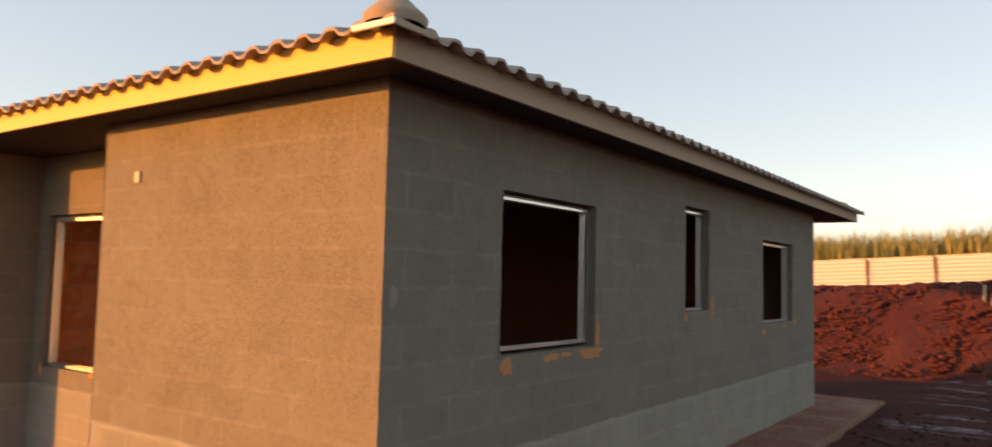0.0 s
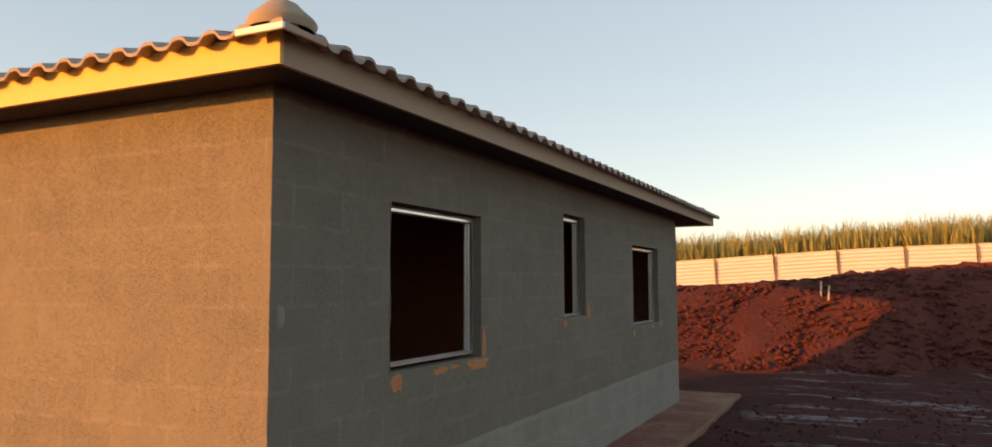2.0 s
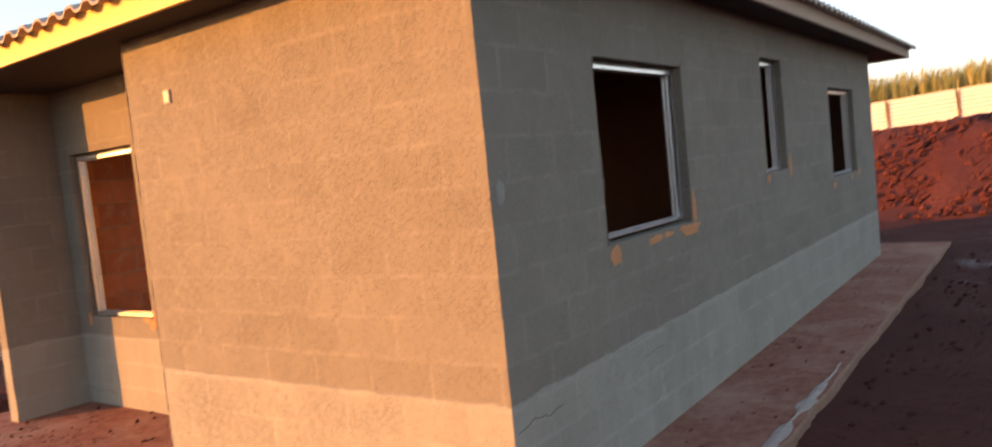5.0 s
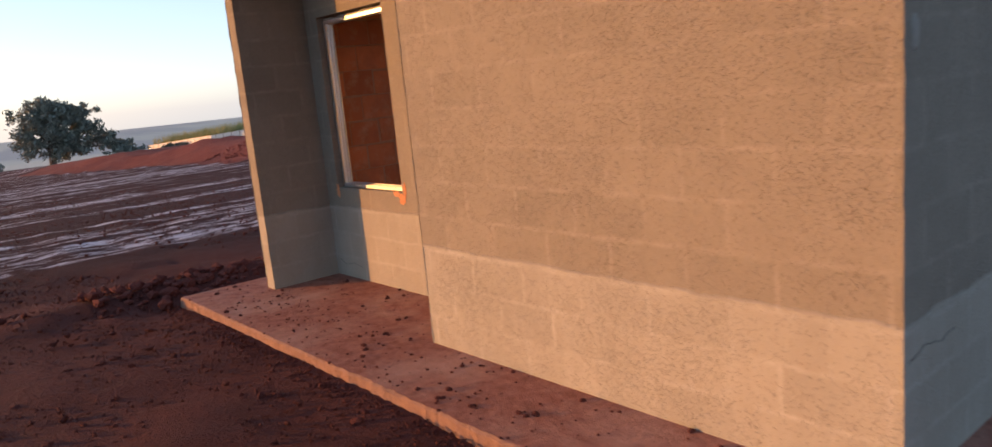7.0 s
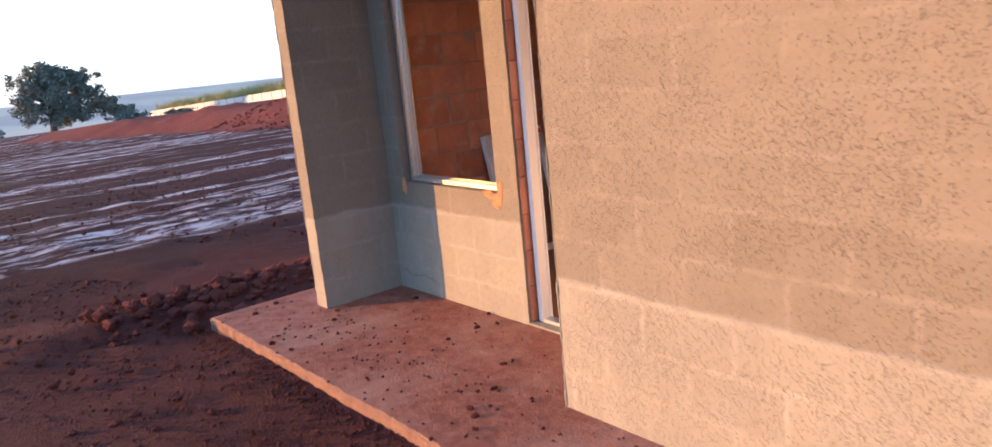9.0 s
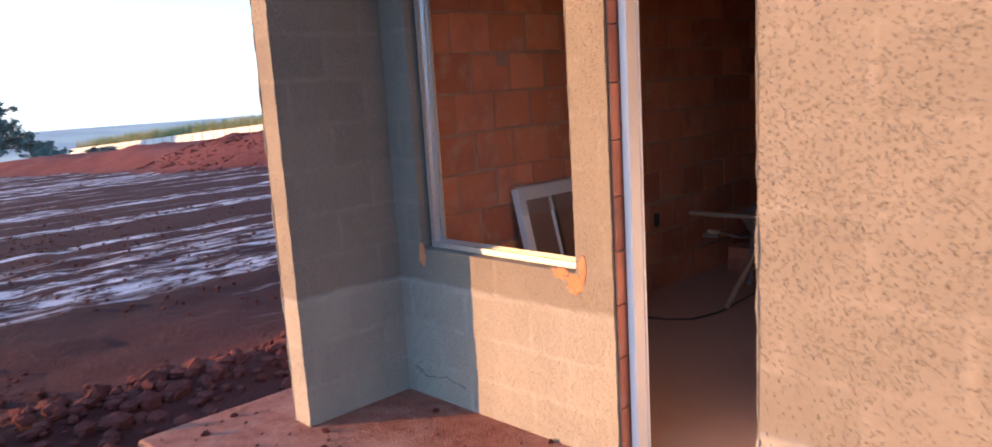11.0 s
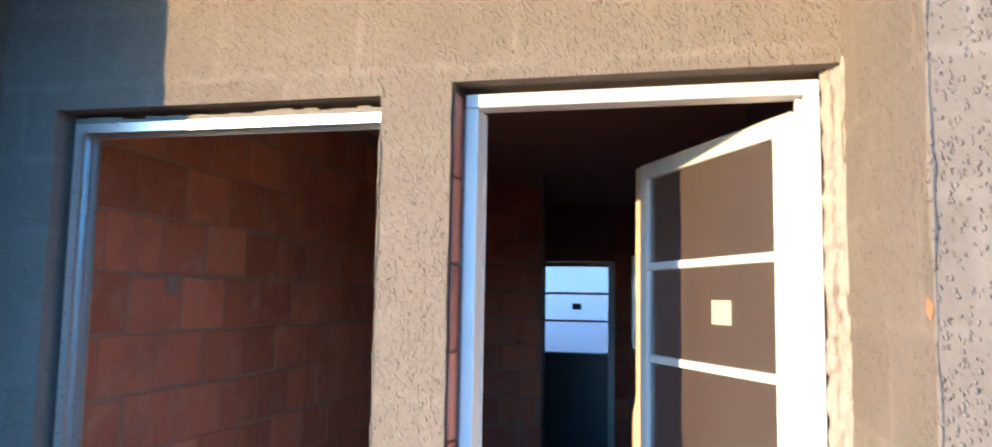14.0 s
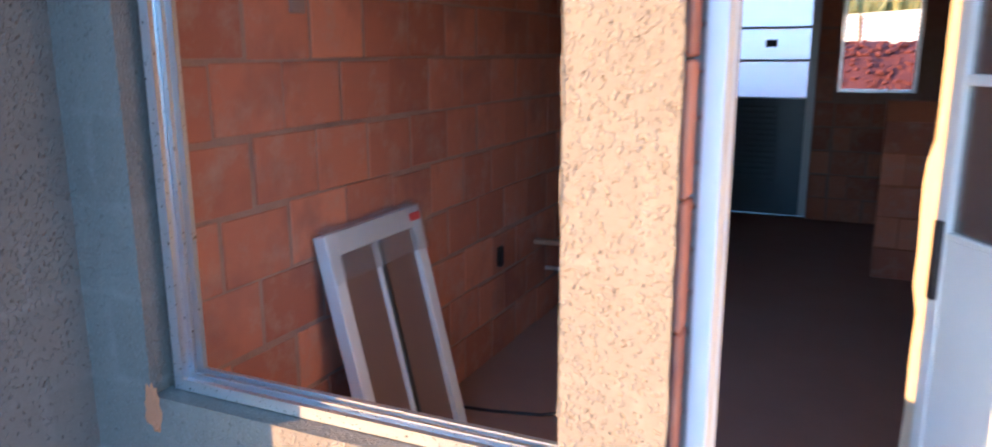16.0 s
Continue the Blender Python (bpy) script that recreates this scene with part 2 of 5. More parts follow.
# Sunlight is put into the front trim's colour, shade into the long side's.
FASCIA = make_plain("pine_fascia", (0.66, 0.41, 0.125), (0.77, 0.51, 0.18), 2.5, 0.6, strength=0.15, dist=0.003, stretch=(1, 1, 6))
SHADED_TRIM = make_plain("raw_brown_timber", (0.33, 0.225, 0.16), (0.46, 0.33, 0.245), 2.5, 0.8, strength=0.2, dist=0.003, stretch=(1, 1, 6))
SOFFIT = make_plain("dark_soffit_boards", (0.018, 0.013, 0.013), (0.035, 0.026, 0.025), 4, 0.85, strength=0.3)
TILE = make_plain("concrete_roof_tile", (0.26, 0.21, 0.18), (0.42, 0.35, 0.30), 9, 0.85, strength=0.4, dist=0.006)
WHITE_METAL = make_plain("white_painted_metal", (0.66, 0.66, 0.66), (0.76, 0.76, 0.755), 6, 0.35, strength=0.05)
ALU = make_plain("bare_aluminium", (0.66, 0.67, 0.69), (0.80, 0.81, 0.83), 12, 0.32, 0.9, strength=0.02, dist=0.002)
BLACKM = make_plain("black_plastic", (0.015, 0.015, 0.016), (0.03, 0.03, 0.03), 20, 0.4, strength=0.1)
KRAFT = make_plain("amber_packing_film", (0.56, 0.455, 0.325), (0.74, 0.63, 0.48), 14, 0.35, strength=0.6, dist=0.01)
CEILM = make_plain("ceiling_slab", (0.30, 0.19, 0.14), (0.42, 0.28, 0.21), 3, 0.9, strength=0.4, dist=0.01)
FLOORM = make_plain("dusty_floor", (0.30, 0.17, 0.12), (0.44, 0.28, 0.21), 2, 0.85, strength=0.4, dist=0.006)


# ---------------------------------------------------------------- mesh helpers
def add_box(bm, x0, y0, z0, x1, y1, z1, m=None, bevel=0.0):
    vs = [bm.verts.new(v) for v in ((x0, y0, z0), (x1, y0, z0), (x1, y1, z0), (x0, y1, z0), (x0, y0, z1), (x1, y0, z1), (x1, y1, z1), (x0, y1, z1))]
    fs = [bm.faces.new([vs[i] for i in f]) for f in ((0, 3, 2, 1), (4, 5, 6, 7), (0, 1, 5, 4), (1, 2, 6, 5), (2, 3, 7, 6), (3, 0, 4, 7))]
    if bevel:
        es = list({e for f in fs for e in f.edges})
        r = bmesh.ops.bevel(bm, geom=es, offset=bevel, segments=1, affect="EDGES", profile=0.5)
        vs = list({v for f in r["faces"] for v in f.verts} | {v for v in vs if v.is_valid})
    if m:
        bmesh.ops.transform(bm, matrix=m, verts=[v for v in vs if v.is_valid])
    return vs


def mesh_object(name, bm, mats, smooth=False):
    bmesh.ops.recalc_face_normals(bm, faces=bm.faces[:])
    me = bpy.data.meshes.new(name)
    bm.to_mesh(me)
    bm.free()
    for m in (mats if isinstance(mats, (list, tuple)) else [mats]):
        me.materials.append(m)
    if smooth:
        for p in me.polygons:
            p.use_smooth = True
    return new(name, me)


def part(name, bm, mat, parent, label="", smooth=False):
    ob = mesh_object(name, bm, mat, smooth)
    ob.parent = parent
    if label:
        ob["label"] = label
    return ob


def box_part(name, b, mat, parent, label="", bevel=0.003):
    bm = bmesh.new()
    add_box(bm, *b, bevel=bevel)
    return part(name, bm, mat, parent, label)


def thing(name, label, category, at=(0, 0, 0), group=""):
    ob = new(name)
    ob.location = at
    ob.empty_display_size = 0.1
    return tagged(ob, label, category, group)


def tube(bm, pts, r, seg=8, r2=None):
    """A round bar through the given points."""
    pts = [Vector(p) for p in pts]
    rings = []
    for i, p in enumerate(pts):
        d = (pts[min(i + 1, len(pts) - 1)] - pts[max(i - 1, 0)]).normalized()
        a = d.orthogonal().normalized() if not rings else (rings[-1][1] - d * rings[-1][1].dot(d)).normalized()
        c = d.cross(a)
        rr = r if r2 is None else r + (r2 - r) * i / (len(pts) - 1)
        rings.append(([bm.verts.new(p + rr * (math.cos(t) * a + math.sin(t) * c)) for t in (2 * math.pi * k / seg for k in range(seg))], a))
    for (r0, _), (r1, _) in zip(rings, rings[1:]):
        for k in range(seg):
            bm.faces.new((r0[k], r0[(k + 1) % seg], r1[(k + 1) % seg], r1[k]))
    bm.faces.new(rings[0][0][::-1])
    bm.faces.new(rings[-1][0])


def wall(name, axis, c0, c1, u0, u1, z0, z1, openings=(), outer=1, mats=None, label="", top=None):
    """A wall along x ("x") or y ("y") from u0 to u1, between the planes c0 and c1, with openings (u0, u1, z0, z1).
    outer: 1 if the plastered side is at c1, -1 if at c0, 0 if neither. top: height at u, if the top slopes."""
    us = sorted({u0, u1, *(v for o in openings for v in o[:2])})
    zs = sorted({z0, z1, *(v for o in openings for v in o[2:])})
    solid = lambda i, k: 0 <= i < len(us) - 1 and 0 <= k < len(zs) - 1 and not any(o[0] <= us[i] < o[1] and o[2] <= zs[k] < o[3] for o in openings)  # noqa: E731
    bm, seen = bmesh.new(), {}

    def v(i, k, side):
        if (i, k, side) not in seen:
            c = c1 if side else c0
            z = top(us[i]) if top and k == len(zs) - 1 else zs[k]
            seen[i, k, side] = bm.verts.new((us[i], c, z) if axis == "x" else (c, us[i], z))
        return seen[i, k, side]

    for i in range(len(us) - 1):
        for k in range(len(zs) - 1):
            if not solid(i, k):
                continue
            for side in (0, 1):
                f = bm.faces.new([v(i, k, side), v(i + 1, k, side), v(i + 1, k + 1, side), v(i, k + 1, side)])
                f.material_index = 0 if outer == (1 if side else -1) else 1
            for di, dk, a, b in ((-1, 0, (0, 0), (0, 1)), (1, 0, (1, 0), (1, 1)), (0, -1, (0, 0), (1, 0)), (0, 1, (0, 1), (1, 1))):
                if not solid(i + di, k + dk):
                    f = bm.faces.new([v(i + a[0], k + a[1], 0), v(i + b[0], k + b[1], 0), v(i + b[0], k + b[1], 1), v(i + a[0], k + a[1], 1)])
                    f.material_index = 0 if outer else 1
    return tagged(mesh_object(name, bm, mats or [PLASTER, MORTAR]), label, "wall", kind="structure")


# ---------------------------------------------------------------- plan
XC, YF = -2.756, 2.774       # near corner of the house
XB, YR = -5.455, 3.36        # end of the projecting room, plane of the porch wall
XI, XO = -7.66, -7.79        # porch side wall
XL = -7.66                   # inner face of the living-room side wall
YB, YE = 9.66, 11.45         # back wall of the kitchen, end of the long side
T = 0.14
GZ = -0.058                   # yard level; the slab's top is 0
H = 2.66
PART_X, PART_Y = -6.885, 7.75   # partition beside the kitchen
HALF_X, HALF_Y = -5.95, 7.865   # half-height wall
FENCE_Y = 36.0


def plateau(x):
    return 1.95 + (0.0535 * x if x < 0 else 0.02 * min(x, 40))


def bank_foot(x):
    return 16.8 + 0.09 * max(-90, min(0, x)) + 0.16 * max(0, min(x, 60)) + 0.7 * math.sin(x * 0.23)


def ground_z(x, y):
    z = GZ - 0.042 * max(0.0, min(-13 - x, 150))
    foot = bank_foot(x)
    crest = max(plateau(max(x, -140)) + 0.14 * math.sin(x * 0.5) * (1 if y < 30 else 0), z + 0.05)
    k = min(1.0, max(0.0, (y - foot) / 3.6))
    z += (crest - z) * (k * k * (3 - 2 * k))
    if -10.0 < x < -7.9 and 0.5 < y < 10:
        z += 0.10 * math.exp(-((x + 8.80) / 0.24) ** 2) * min(1, y - 0.5)
    r = math.hypot(x + 5, y - 5)
    if r > 160:
        z += -24 * min(1, (r - 160) / 500)
        z -= 6 * min(1, max(0, (r - 900) / 1500)) + 0.05 * max(0, r - 2400) - 7 * math.sin(x * 0.004 + 1) * min(1, (r - 160) / 800)
    return z


def build_ground():
    bm = bmesh.new()
    def axis_steps(lo, hi, fine, step):
        out, v = [], lo
        while v < hi:
            out.append(v)
            v += step
        return out
    xs = [-4000, -3000, -2300, -1700, -1250, -900, -650, -460, -330, -240, -180, -140, -110, -90, -75] + axis_steps(-62, -14, 0, 1.0) + axis_steps(-14, 6, 0, 0.22) + axis_steps(6, 40, 0, 1.0) + [40, 48, 60, 80, 120, 200, 350, 600, 1000, 1800, 4000]
    ys = [-4000, -1800, -900, -450, -220, -120, -70, -45, -30, -20, -14, -10, -7] + axis_steps(-5, 5, 0, 0.22) + axis_steps(5, 32, 0, 0.5) + [32, 34, 36, 38, 41, 45, 52, 62, 78, 100, 140, 200, 320, 520, 800, 1200, 1800, 2600, 4000]
    grid = []
    for x in xs:
        col = []
        for y in ys:
            z = ground_z(x, y)
            near = abs(x + 5) < 60 and abs(y - 8) < 40
            if near:
                big = noise.fractal(Vector((x * 0.5, y * 0.5, 0.3)), 1.0, 2.0, 4) * 0.03
                foot = bank_foot(x)
                rough = 0.30 if foot < y < foot + 5 else 0.06
                big += noise.fractal(Vector((x * 2.2, y * 2.2, 1.7)), 0.8, 2.0, 4) * rough * 0.55
                if -8.6 < x < -1.7 and 1.8 < y < 12:
                    big = min(big, 0.0)
                z += big
            inside = -8.0 < x < -2.4 and 2.6 < y < 11.3
            col.append(bm.verts.new((x, y, z - (0.15 if inside else 0))))
        grid.append(col)
    for i in range(len(xs) - 1):
        for k in range(len(ys) - 1):
            f = bm.faces.new((grid[i][k], grid[i + 1][k], grid[i + 1][k + 1], grid[i][k + 1]))
            cx, cy = (xs[i] + xs[i + 1]) / 2, (ys[k] + ys[k + 1]) / 2
            r = math.hypot(cx + 5, cy - 5)
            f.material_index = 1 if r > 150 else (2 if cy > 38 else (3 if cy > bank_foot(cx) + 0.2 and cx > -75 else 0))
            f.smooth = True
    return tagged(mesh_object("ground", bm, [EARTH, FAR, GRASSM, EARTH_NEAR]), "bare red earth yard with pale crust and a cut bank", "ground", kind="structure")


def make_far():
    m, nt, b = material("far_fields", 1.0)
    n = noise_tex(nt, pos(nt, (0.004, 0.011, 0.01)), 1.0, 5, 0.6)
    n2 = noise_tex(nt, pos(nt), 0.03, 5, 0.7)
    # Distance haze is put into the colour: paler, bluer land.
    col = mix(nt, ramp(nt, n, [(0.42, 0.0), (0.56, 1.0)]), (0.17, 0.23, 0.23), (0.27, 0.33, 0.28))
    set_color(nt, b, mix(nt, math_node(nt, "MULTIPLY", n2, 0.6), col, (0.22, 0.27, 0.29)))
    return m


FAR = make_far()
GRASSM = make_plain("field_soil_grass", (0.10, 0.12, 0.05), (0.20, 0.19, 0.09), 0.6, 0.95)
build_ground()

# ---------------------------------------------------------------- slab and floor
def build_slab():
    bm = bmesh.new()
    x0, x1, y0, y1 = -8.20, -2.05, 2.19, 12.6
    outline = []
    def run(a, b, n):
        for i in range(n):
            t = i / n
            p = Vector(a).lerp(Vector(b), t)
            j = noise.noise(Vector((p.x * 3.1, p.y * 3.1, 0))) * 0.012 + noise.noise(Vector((p.x * 17, p.y * 17, 4))) * 0.012 + noise.noise(Vector((p.x * 41, p.y * 41, 9))) * 0.007
            d = (Vector(b) - Vector(a)).normalized()
            outline.append((p.x + d.y * j, p.y - d.x * j))
    run((x0, y0, 0), (x1, y0, 0), 320)
    run((x1, y0, 0), (x1, y1, 0), 240)
    run((x1, y1, 0), (x0, y1, 0), 20)
    run((x0, y1, 0), (x0, y0, 0), 60)
    lips = []
    c = Vector((-5.1, 7, 0))
    for z, inset in ((-0.25, -0.015), (-0.012, 0.0), (0.0, 0.012)):
        ring = []
        for x, y in outline:
            d = Vector((x, y, 0))
            ix = inset if x < -5 else -inset
            iy = inset if y < 7 else -inset
            nz = noise.noise(Vector((x * 6, y * 6, z * 20))) * 0.008
            ring.append(bm.verts.new((x + (ix if abs(x - x0) < 0.06 or abs(x - x1) < 0.06 else 0) + nz, y + (iy if abs(y - y0) < 0.06 or abs(y - y1) < 0.06 else 0) + nz, z)))
        lips.append(ring)
    n = len(outline)
    for a, b in zip(lips, lips[1:]):
        for i in range(n):
            bm.faces.new((a[i], a[(i + 1) % n], b[(i + 1) % n], b[i]))
    for f in bm.faces:
        f.material_index = 1
    bm.faces.new(lips[-1])
    return tagged(mesh_object("pavement", bm, [SLABM, SLAB_EDGE]), "concrete apron slab round the house dusted with red earth", "pavement", kind="structure")


build_slab()
bm = bmesh.new()
add_box(bm, XL, YR + T, -0.02, XC - T, YB, 0.012)
tagged(mesh_object("floor", bm, FLOORM), "rough cement floor dusted with red earth", "floor", kind="structure")

# ---------------------------------------------------------------- house walls
W1, W2, W3 = (3.80, 5.00, 1.165, 2.18), (6.73, 7.33, 1.377, 2.345), (9.08, 10.33, 1.187, 2.158)
FW = (-7.475, -6.518, 0.755, 2.112)
DOOR = (-6.338, XB, 0.0, 2.138)
eave = lambda y: 2.608  # noqa: E731
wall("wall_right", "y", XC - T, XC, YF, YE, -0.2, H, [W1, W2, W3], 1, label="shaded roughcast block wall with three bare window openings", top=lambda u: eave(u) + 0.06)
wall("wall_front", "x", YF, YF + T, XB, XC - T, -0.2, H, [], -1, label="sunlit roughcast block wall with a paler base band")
# Runs on unseen behind the porch wall to shut light out of the rooms.
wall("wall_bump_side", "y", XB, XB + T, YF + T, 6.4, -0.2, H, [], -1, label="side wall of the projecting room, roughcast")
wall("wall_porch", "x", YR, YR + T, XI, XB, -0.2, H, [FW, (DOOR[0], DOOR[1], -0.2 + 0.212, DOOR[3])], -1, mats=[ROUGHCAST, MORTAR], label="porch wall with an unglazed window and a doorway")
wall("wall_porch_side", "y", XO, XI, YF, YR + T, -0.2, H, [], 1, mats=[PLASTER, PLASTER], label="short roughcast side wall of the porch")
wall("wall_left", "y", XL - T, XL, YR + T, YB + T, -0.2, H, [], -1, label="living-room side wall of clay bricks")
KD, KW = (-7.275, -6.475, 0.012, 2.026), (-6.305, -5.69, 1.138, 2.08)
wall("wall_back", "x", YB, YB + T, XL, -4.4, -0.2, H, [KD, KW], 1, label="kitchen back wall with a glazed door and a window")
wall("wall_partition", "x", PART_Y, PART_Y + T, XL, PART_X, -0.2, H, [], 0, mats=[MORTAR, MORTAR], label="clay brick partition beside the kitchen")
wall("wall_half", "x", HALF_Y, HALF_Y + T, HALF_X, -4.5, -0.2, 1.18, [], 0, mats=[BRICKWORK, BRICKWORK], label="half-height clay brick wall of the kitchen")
# Unseen partitions, added to keep the rooms behind the windows dark.
wall("wall_hall", "y", -4.5, -4.5 + T, 6.4 + T, YE, -0.2, H, [], 0, mats=[BRICKWORK, BRICKWORK], label="unseen clay brick wall added to keep the bedrooms dark")
wall("wall_bedroom", "x", 6.4, 6.4 + T, XB, XC - T, -0.2, H, [], 0, mats=[BRICKWORK, BRICKWORK], label="unseen clay brick wall added to block light between the rooms")
wall("wall_bath", "x", 8.3, 8.3 + T, -4.5 + T, XC - T, -0.2, H, [], 0, mats=[BRICKWORK, BRICKWORK], label="unseen clay brick wall added to keep the bathroom dark")
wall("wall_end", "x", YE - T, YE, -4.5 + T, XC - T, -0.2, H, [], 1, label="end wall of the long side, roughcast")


def plaster_edge(parent, x, y, z0, z1, r=0.0045):
    """An uneven ridge of plaster along an upright corner."""
    bm = bmesh.new()
    n = int((z1 - z0) / 0.028)
    rings = []
    for i in range(n + 1):
        z = z0 + (z1 - z0) * i / n
        k = max(0.25, 0.8 + 1.5 * noise.noise(Vector((x * 3, y * 3, z * 9))) + 0.9 * noise.noise(Vector((x, y, z * 31))))
        o = 0.002 * noise.noise(Vector((z * 17, x, y)))
        rings.append([bm.verts.new((x + o + r * k * math.cos(a), y + o + r * k * math.sin(a), z)) for a in (math.pi * j / 4 for j in range(8))])
    for a, b in zip(rings, rings[1:]):
        for j in range(8):
            bm.faces.new((a[j], a[(j + 1) % 8], b[(j + 1) % 8], b[j]))
    part("plaster_edge", bm, PLASTER, bpy.data.objects[parent])


plaster_edge("wall_right", XC, YF, 0.0, 2.6)
plaster_edge("wall_front", XB, YF, 0.0, 2.6)
plaster_edge("wall_porch_side", XO, YF, 0.0, 2.6)
plaster_edge("wall_porch_side", XI, YF, 0.0, 2.6)
plaster_edge("wall_porch", FW[1], YR, 0.9, 2.13, 0.0025)
plaster_edge("wall_porch", DOOR[0], YR, 0.02, 2.14, 0.0025)
for y_, w_ in ((W1[0], W1), (W1[1], W1), (W2[1], W2)):
    plaster_edge("wall_right", XC, y_, w_[2], w_[3], 0.004)
bm = bmesh.new()
add_box(bm, XL - T, YR + T, 2.62, XB - 0.0005, YE, 2.72)
add_box(bm, XB, YF + T, 2.62, XC - T, YE, 2.72)
tagged(mesh_object("ceiling", bm, CEILM), "rough ceiling slab of clay pots and mortar", "ceiling", kind="structure")

# ---------------------------------------------------------------- roof
EX0, EX1, EY0, EY1 = -8.25, -2.44, 2.45, 12.8      # fascia planes
PITCH = 0.30
FH = 0.140
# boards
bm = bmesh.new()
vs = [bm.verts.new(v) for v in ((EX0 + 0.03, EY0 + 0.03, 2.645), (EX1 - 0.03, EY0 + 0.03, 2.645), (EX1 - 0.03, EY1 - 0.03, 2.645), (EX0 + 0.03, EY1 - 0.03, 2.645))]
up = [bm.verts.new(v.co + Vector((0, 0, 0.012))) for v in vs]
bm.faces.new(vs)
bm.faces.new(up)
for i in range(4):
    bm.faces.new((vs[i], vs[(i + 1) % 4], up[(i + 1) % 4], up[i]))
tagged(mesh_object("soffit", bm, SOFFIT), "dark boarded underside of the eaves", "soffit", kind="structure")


def fascia(name, a, b, za, zb, thick, mat=None, label="yellow pine fascia board under the roof tiles, sunlight put into its colour"):
    bm = bmesh.new()
    a, b = Vector(a), Vector(b)
    d = (b - a).normalized()
    n = Vector((d.y, -d.x, 0)) * thick
    lo = [(a, za), (b, zb), (b - n, zb), (a - n, za)]
    v0 = [bm.verts.new((p.x, p.y, z)) for p, z in lo]
    v1 = [bm.verts.new((p.x, p.y, z + FH)) for p, z in lo]
    bm.faces.new(v0)
    bm.faces.new(v1)
    for i in range(4):
        bm.faces.new((v0[i], v0[(i + 1) % 4], v1[(i + 1) % 4], v1[i]))
    return tagged(mesh_object(name, bm, mat or FASCIA), label, "fascia", kind="structure")


fascia("trim_front", (EX0, EY0, 0), (EX1, EY0, 0), 2.624, 2.624, 0.025)
fascia("trim_right", (EX1, EY0 + 0.026, 0), (EX1, EY1, 0), 2.624, 2.624, 0.025, SHADED_TRIM, "timber fascia board along the long eave, shade put into its colour")
fascia("trim_back", (EX1 - 0.026, EY1, 0), (EX0, EY1, 0), 2.624, 2.624, 0.025)
fascia("trim_left", (EX0, EY1 - 0.026, 0), (EX0, EY0 + 0.026, 0), 2.624, 2.624, 0.025)

def tile_grid(length, clip0, clip1, depth):
    """Rows of tiles on one roof face: (u, v, clipped) in plan metres from the eave."""
    out, v, row = [], 0.0, 0
    while v < depth - 0.1:
        for i in range(int(length / TW) + 1):
            u = i * TW
            lo, hi = v - 0.3, length - v + 0.3
            if u + TW > v and u < length - v:
                out.append((u, v, u < v + TG + 0.1 or u + TW > length - v - TG - 0.1, row))
        v += TG
        row += 1
    return out


TW, TG, TP = 0.38, 0.345, 0.19
TILE_PROFILE = [(k / 12 * TW, 0.021 * math.tanh(1.9 * math.sin(2 * math.pi * (k / 12 * TW) / TP - 0.6))) for k in range(13)]


def tile_verts(u, v, length, to_world):
    """Vertices of one tile: top and underside at its lower and its upper end."""
    rows = []
    for vv, lift in ((v, 0.030), (v + TG + 0.06, 0.006)):
        for th in (0.0, -0.017):
            ring = []
            for du, h in TILE_PROFILE:
                uu = min(max(u + du, vv), max(length - vv, vv))
                ring.append(to_world(uu, vv, h + lift + th))
            rows.append(ring)
    return rows


def tile_faces(base, n):
    a, b, c, d = base, base + n, base + 2 * n, base + 3 * n
    fs = []
    for i in range(n - 1):
        fs += [(a + i, a + i + 1, c + i + 1, c + i), (b + i, d + i, d + i + 1, b + i + 1), (a + i, b + i, b + i + 1, a + i + 1), (c + i, c + i + 1, d + i + 1, d + i)]
    fs += [(a, c, d, b), (a + n - 1, b + n - 1, d + n - 1, c + n - 1)]
    return fs


OV = 0.085
RX0, RX1, RY0, RY1 = EX0 - OV, EX1 + OV, EY0 - OV, EY1 + OV
RZ = 2.737
HALF = (RX1 - RX0) / 2


def roof_frame(side):
    if side == "front":
        return RX1 - RX0, lambda u, v, w: (RX0 + u, RY0 + v, RZ + PITCH * v + w)
    if side == "right":
        return RY1 - RY0, lambda u, v, w: (RX1 - v, RY0 + u, RZ + PITCH * v + w)
    if side == "back":
        return RX1 - RX0, lambda u, v, w: (RX1 - u, RY1 - v, RZ + PITCH * v + w)
    return RY1 - RY0, lambda u, v, w: (RX0 + v, RY1 - u, RZ + PITCH * v + w)


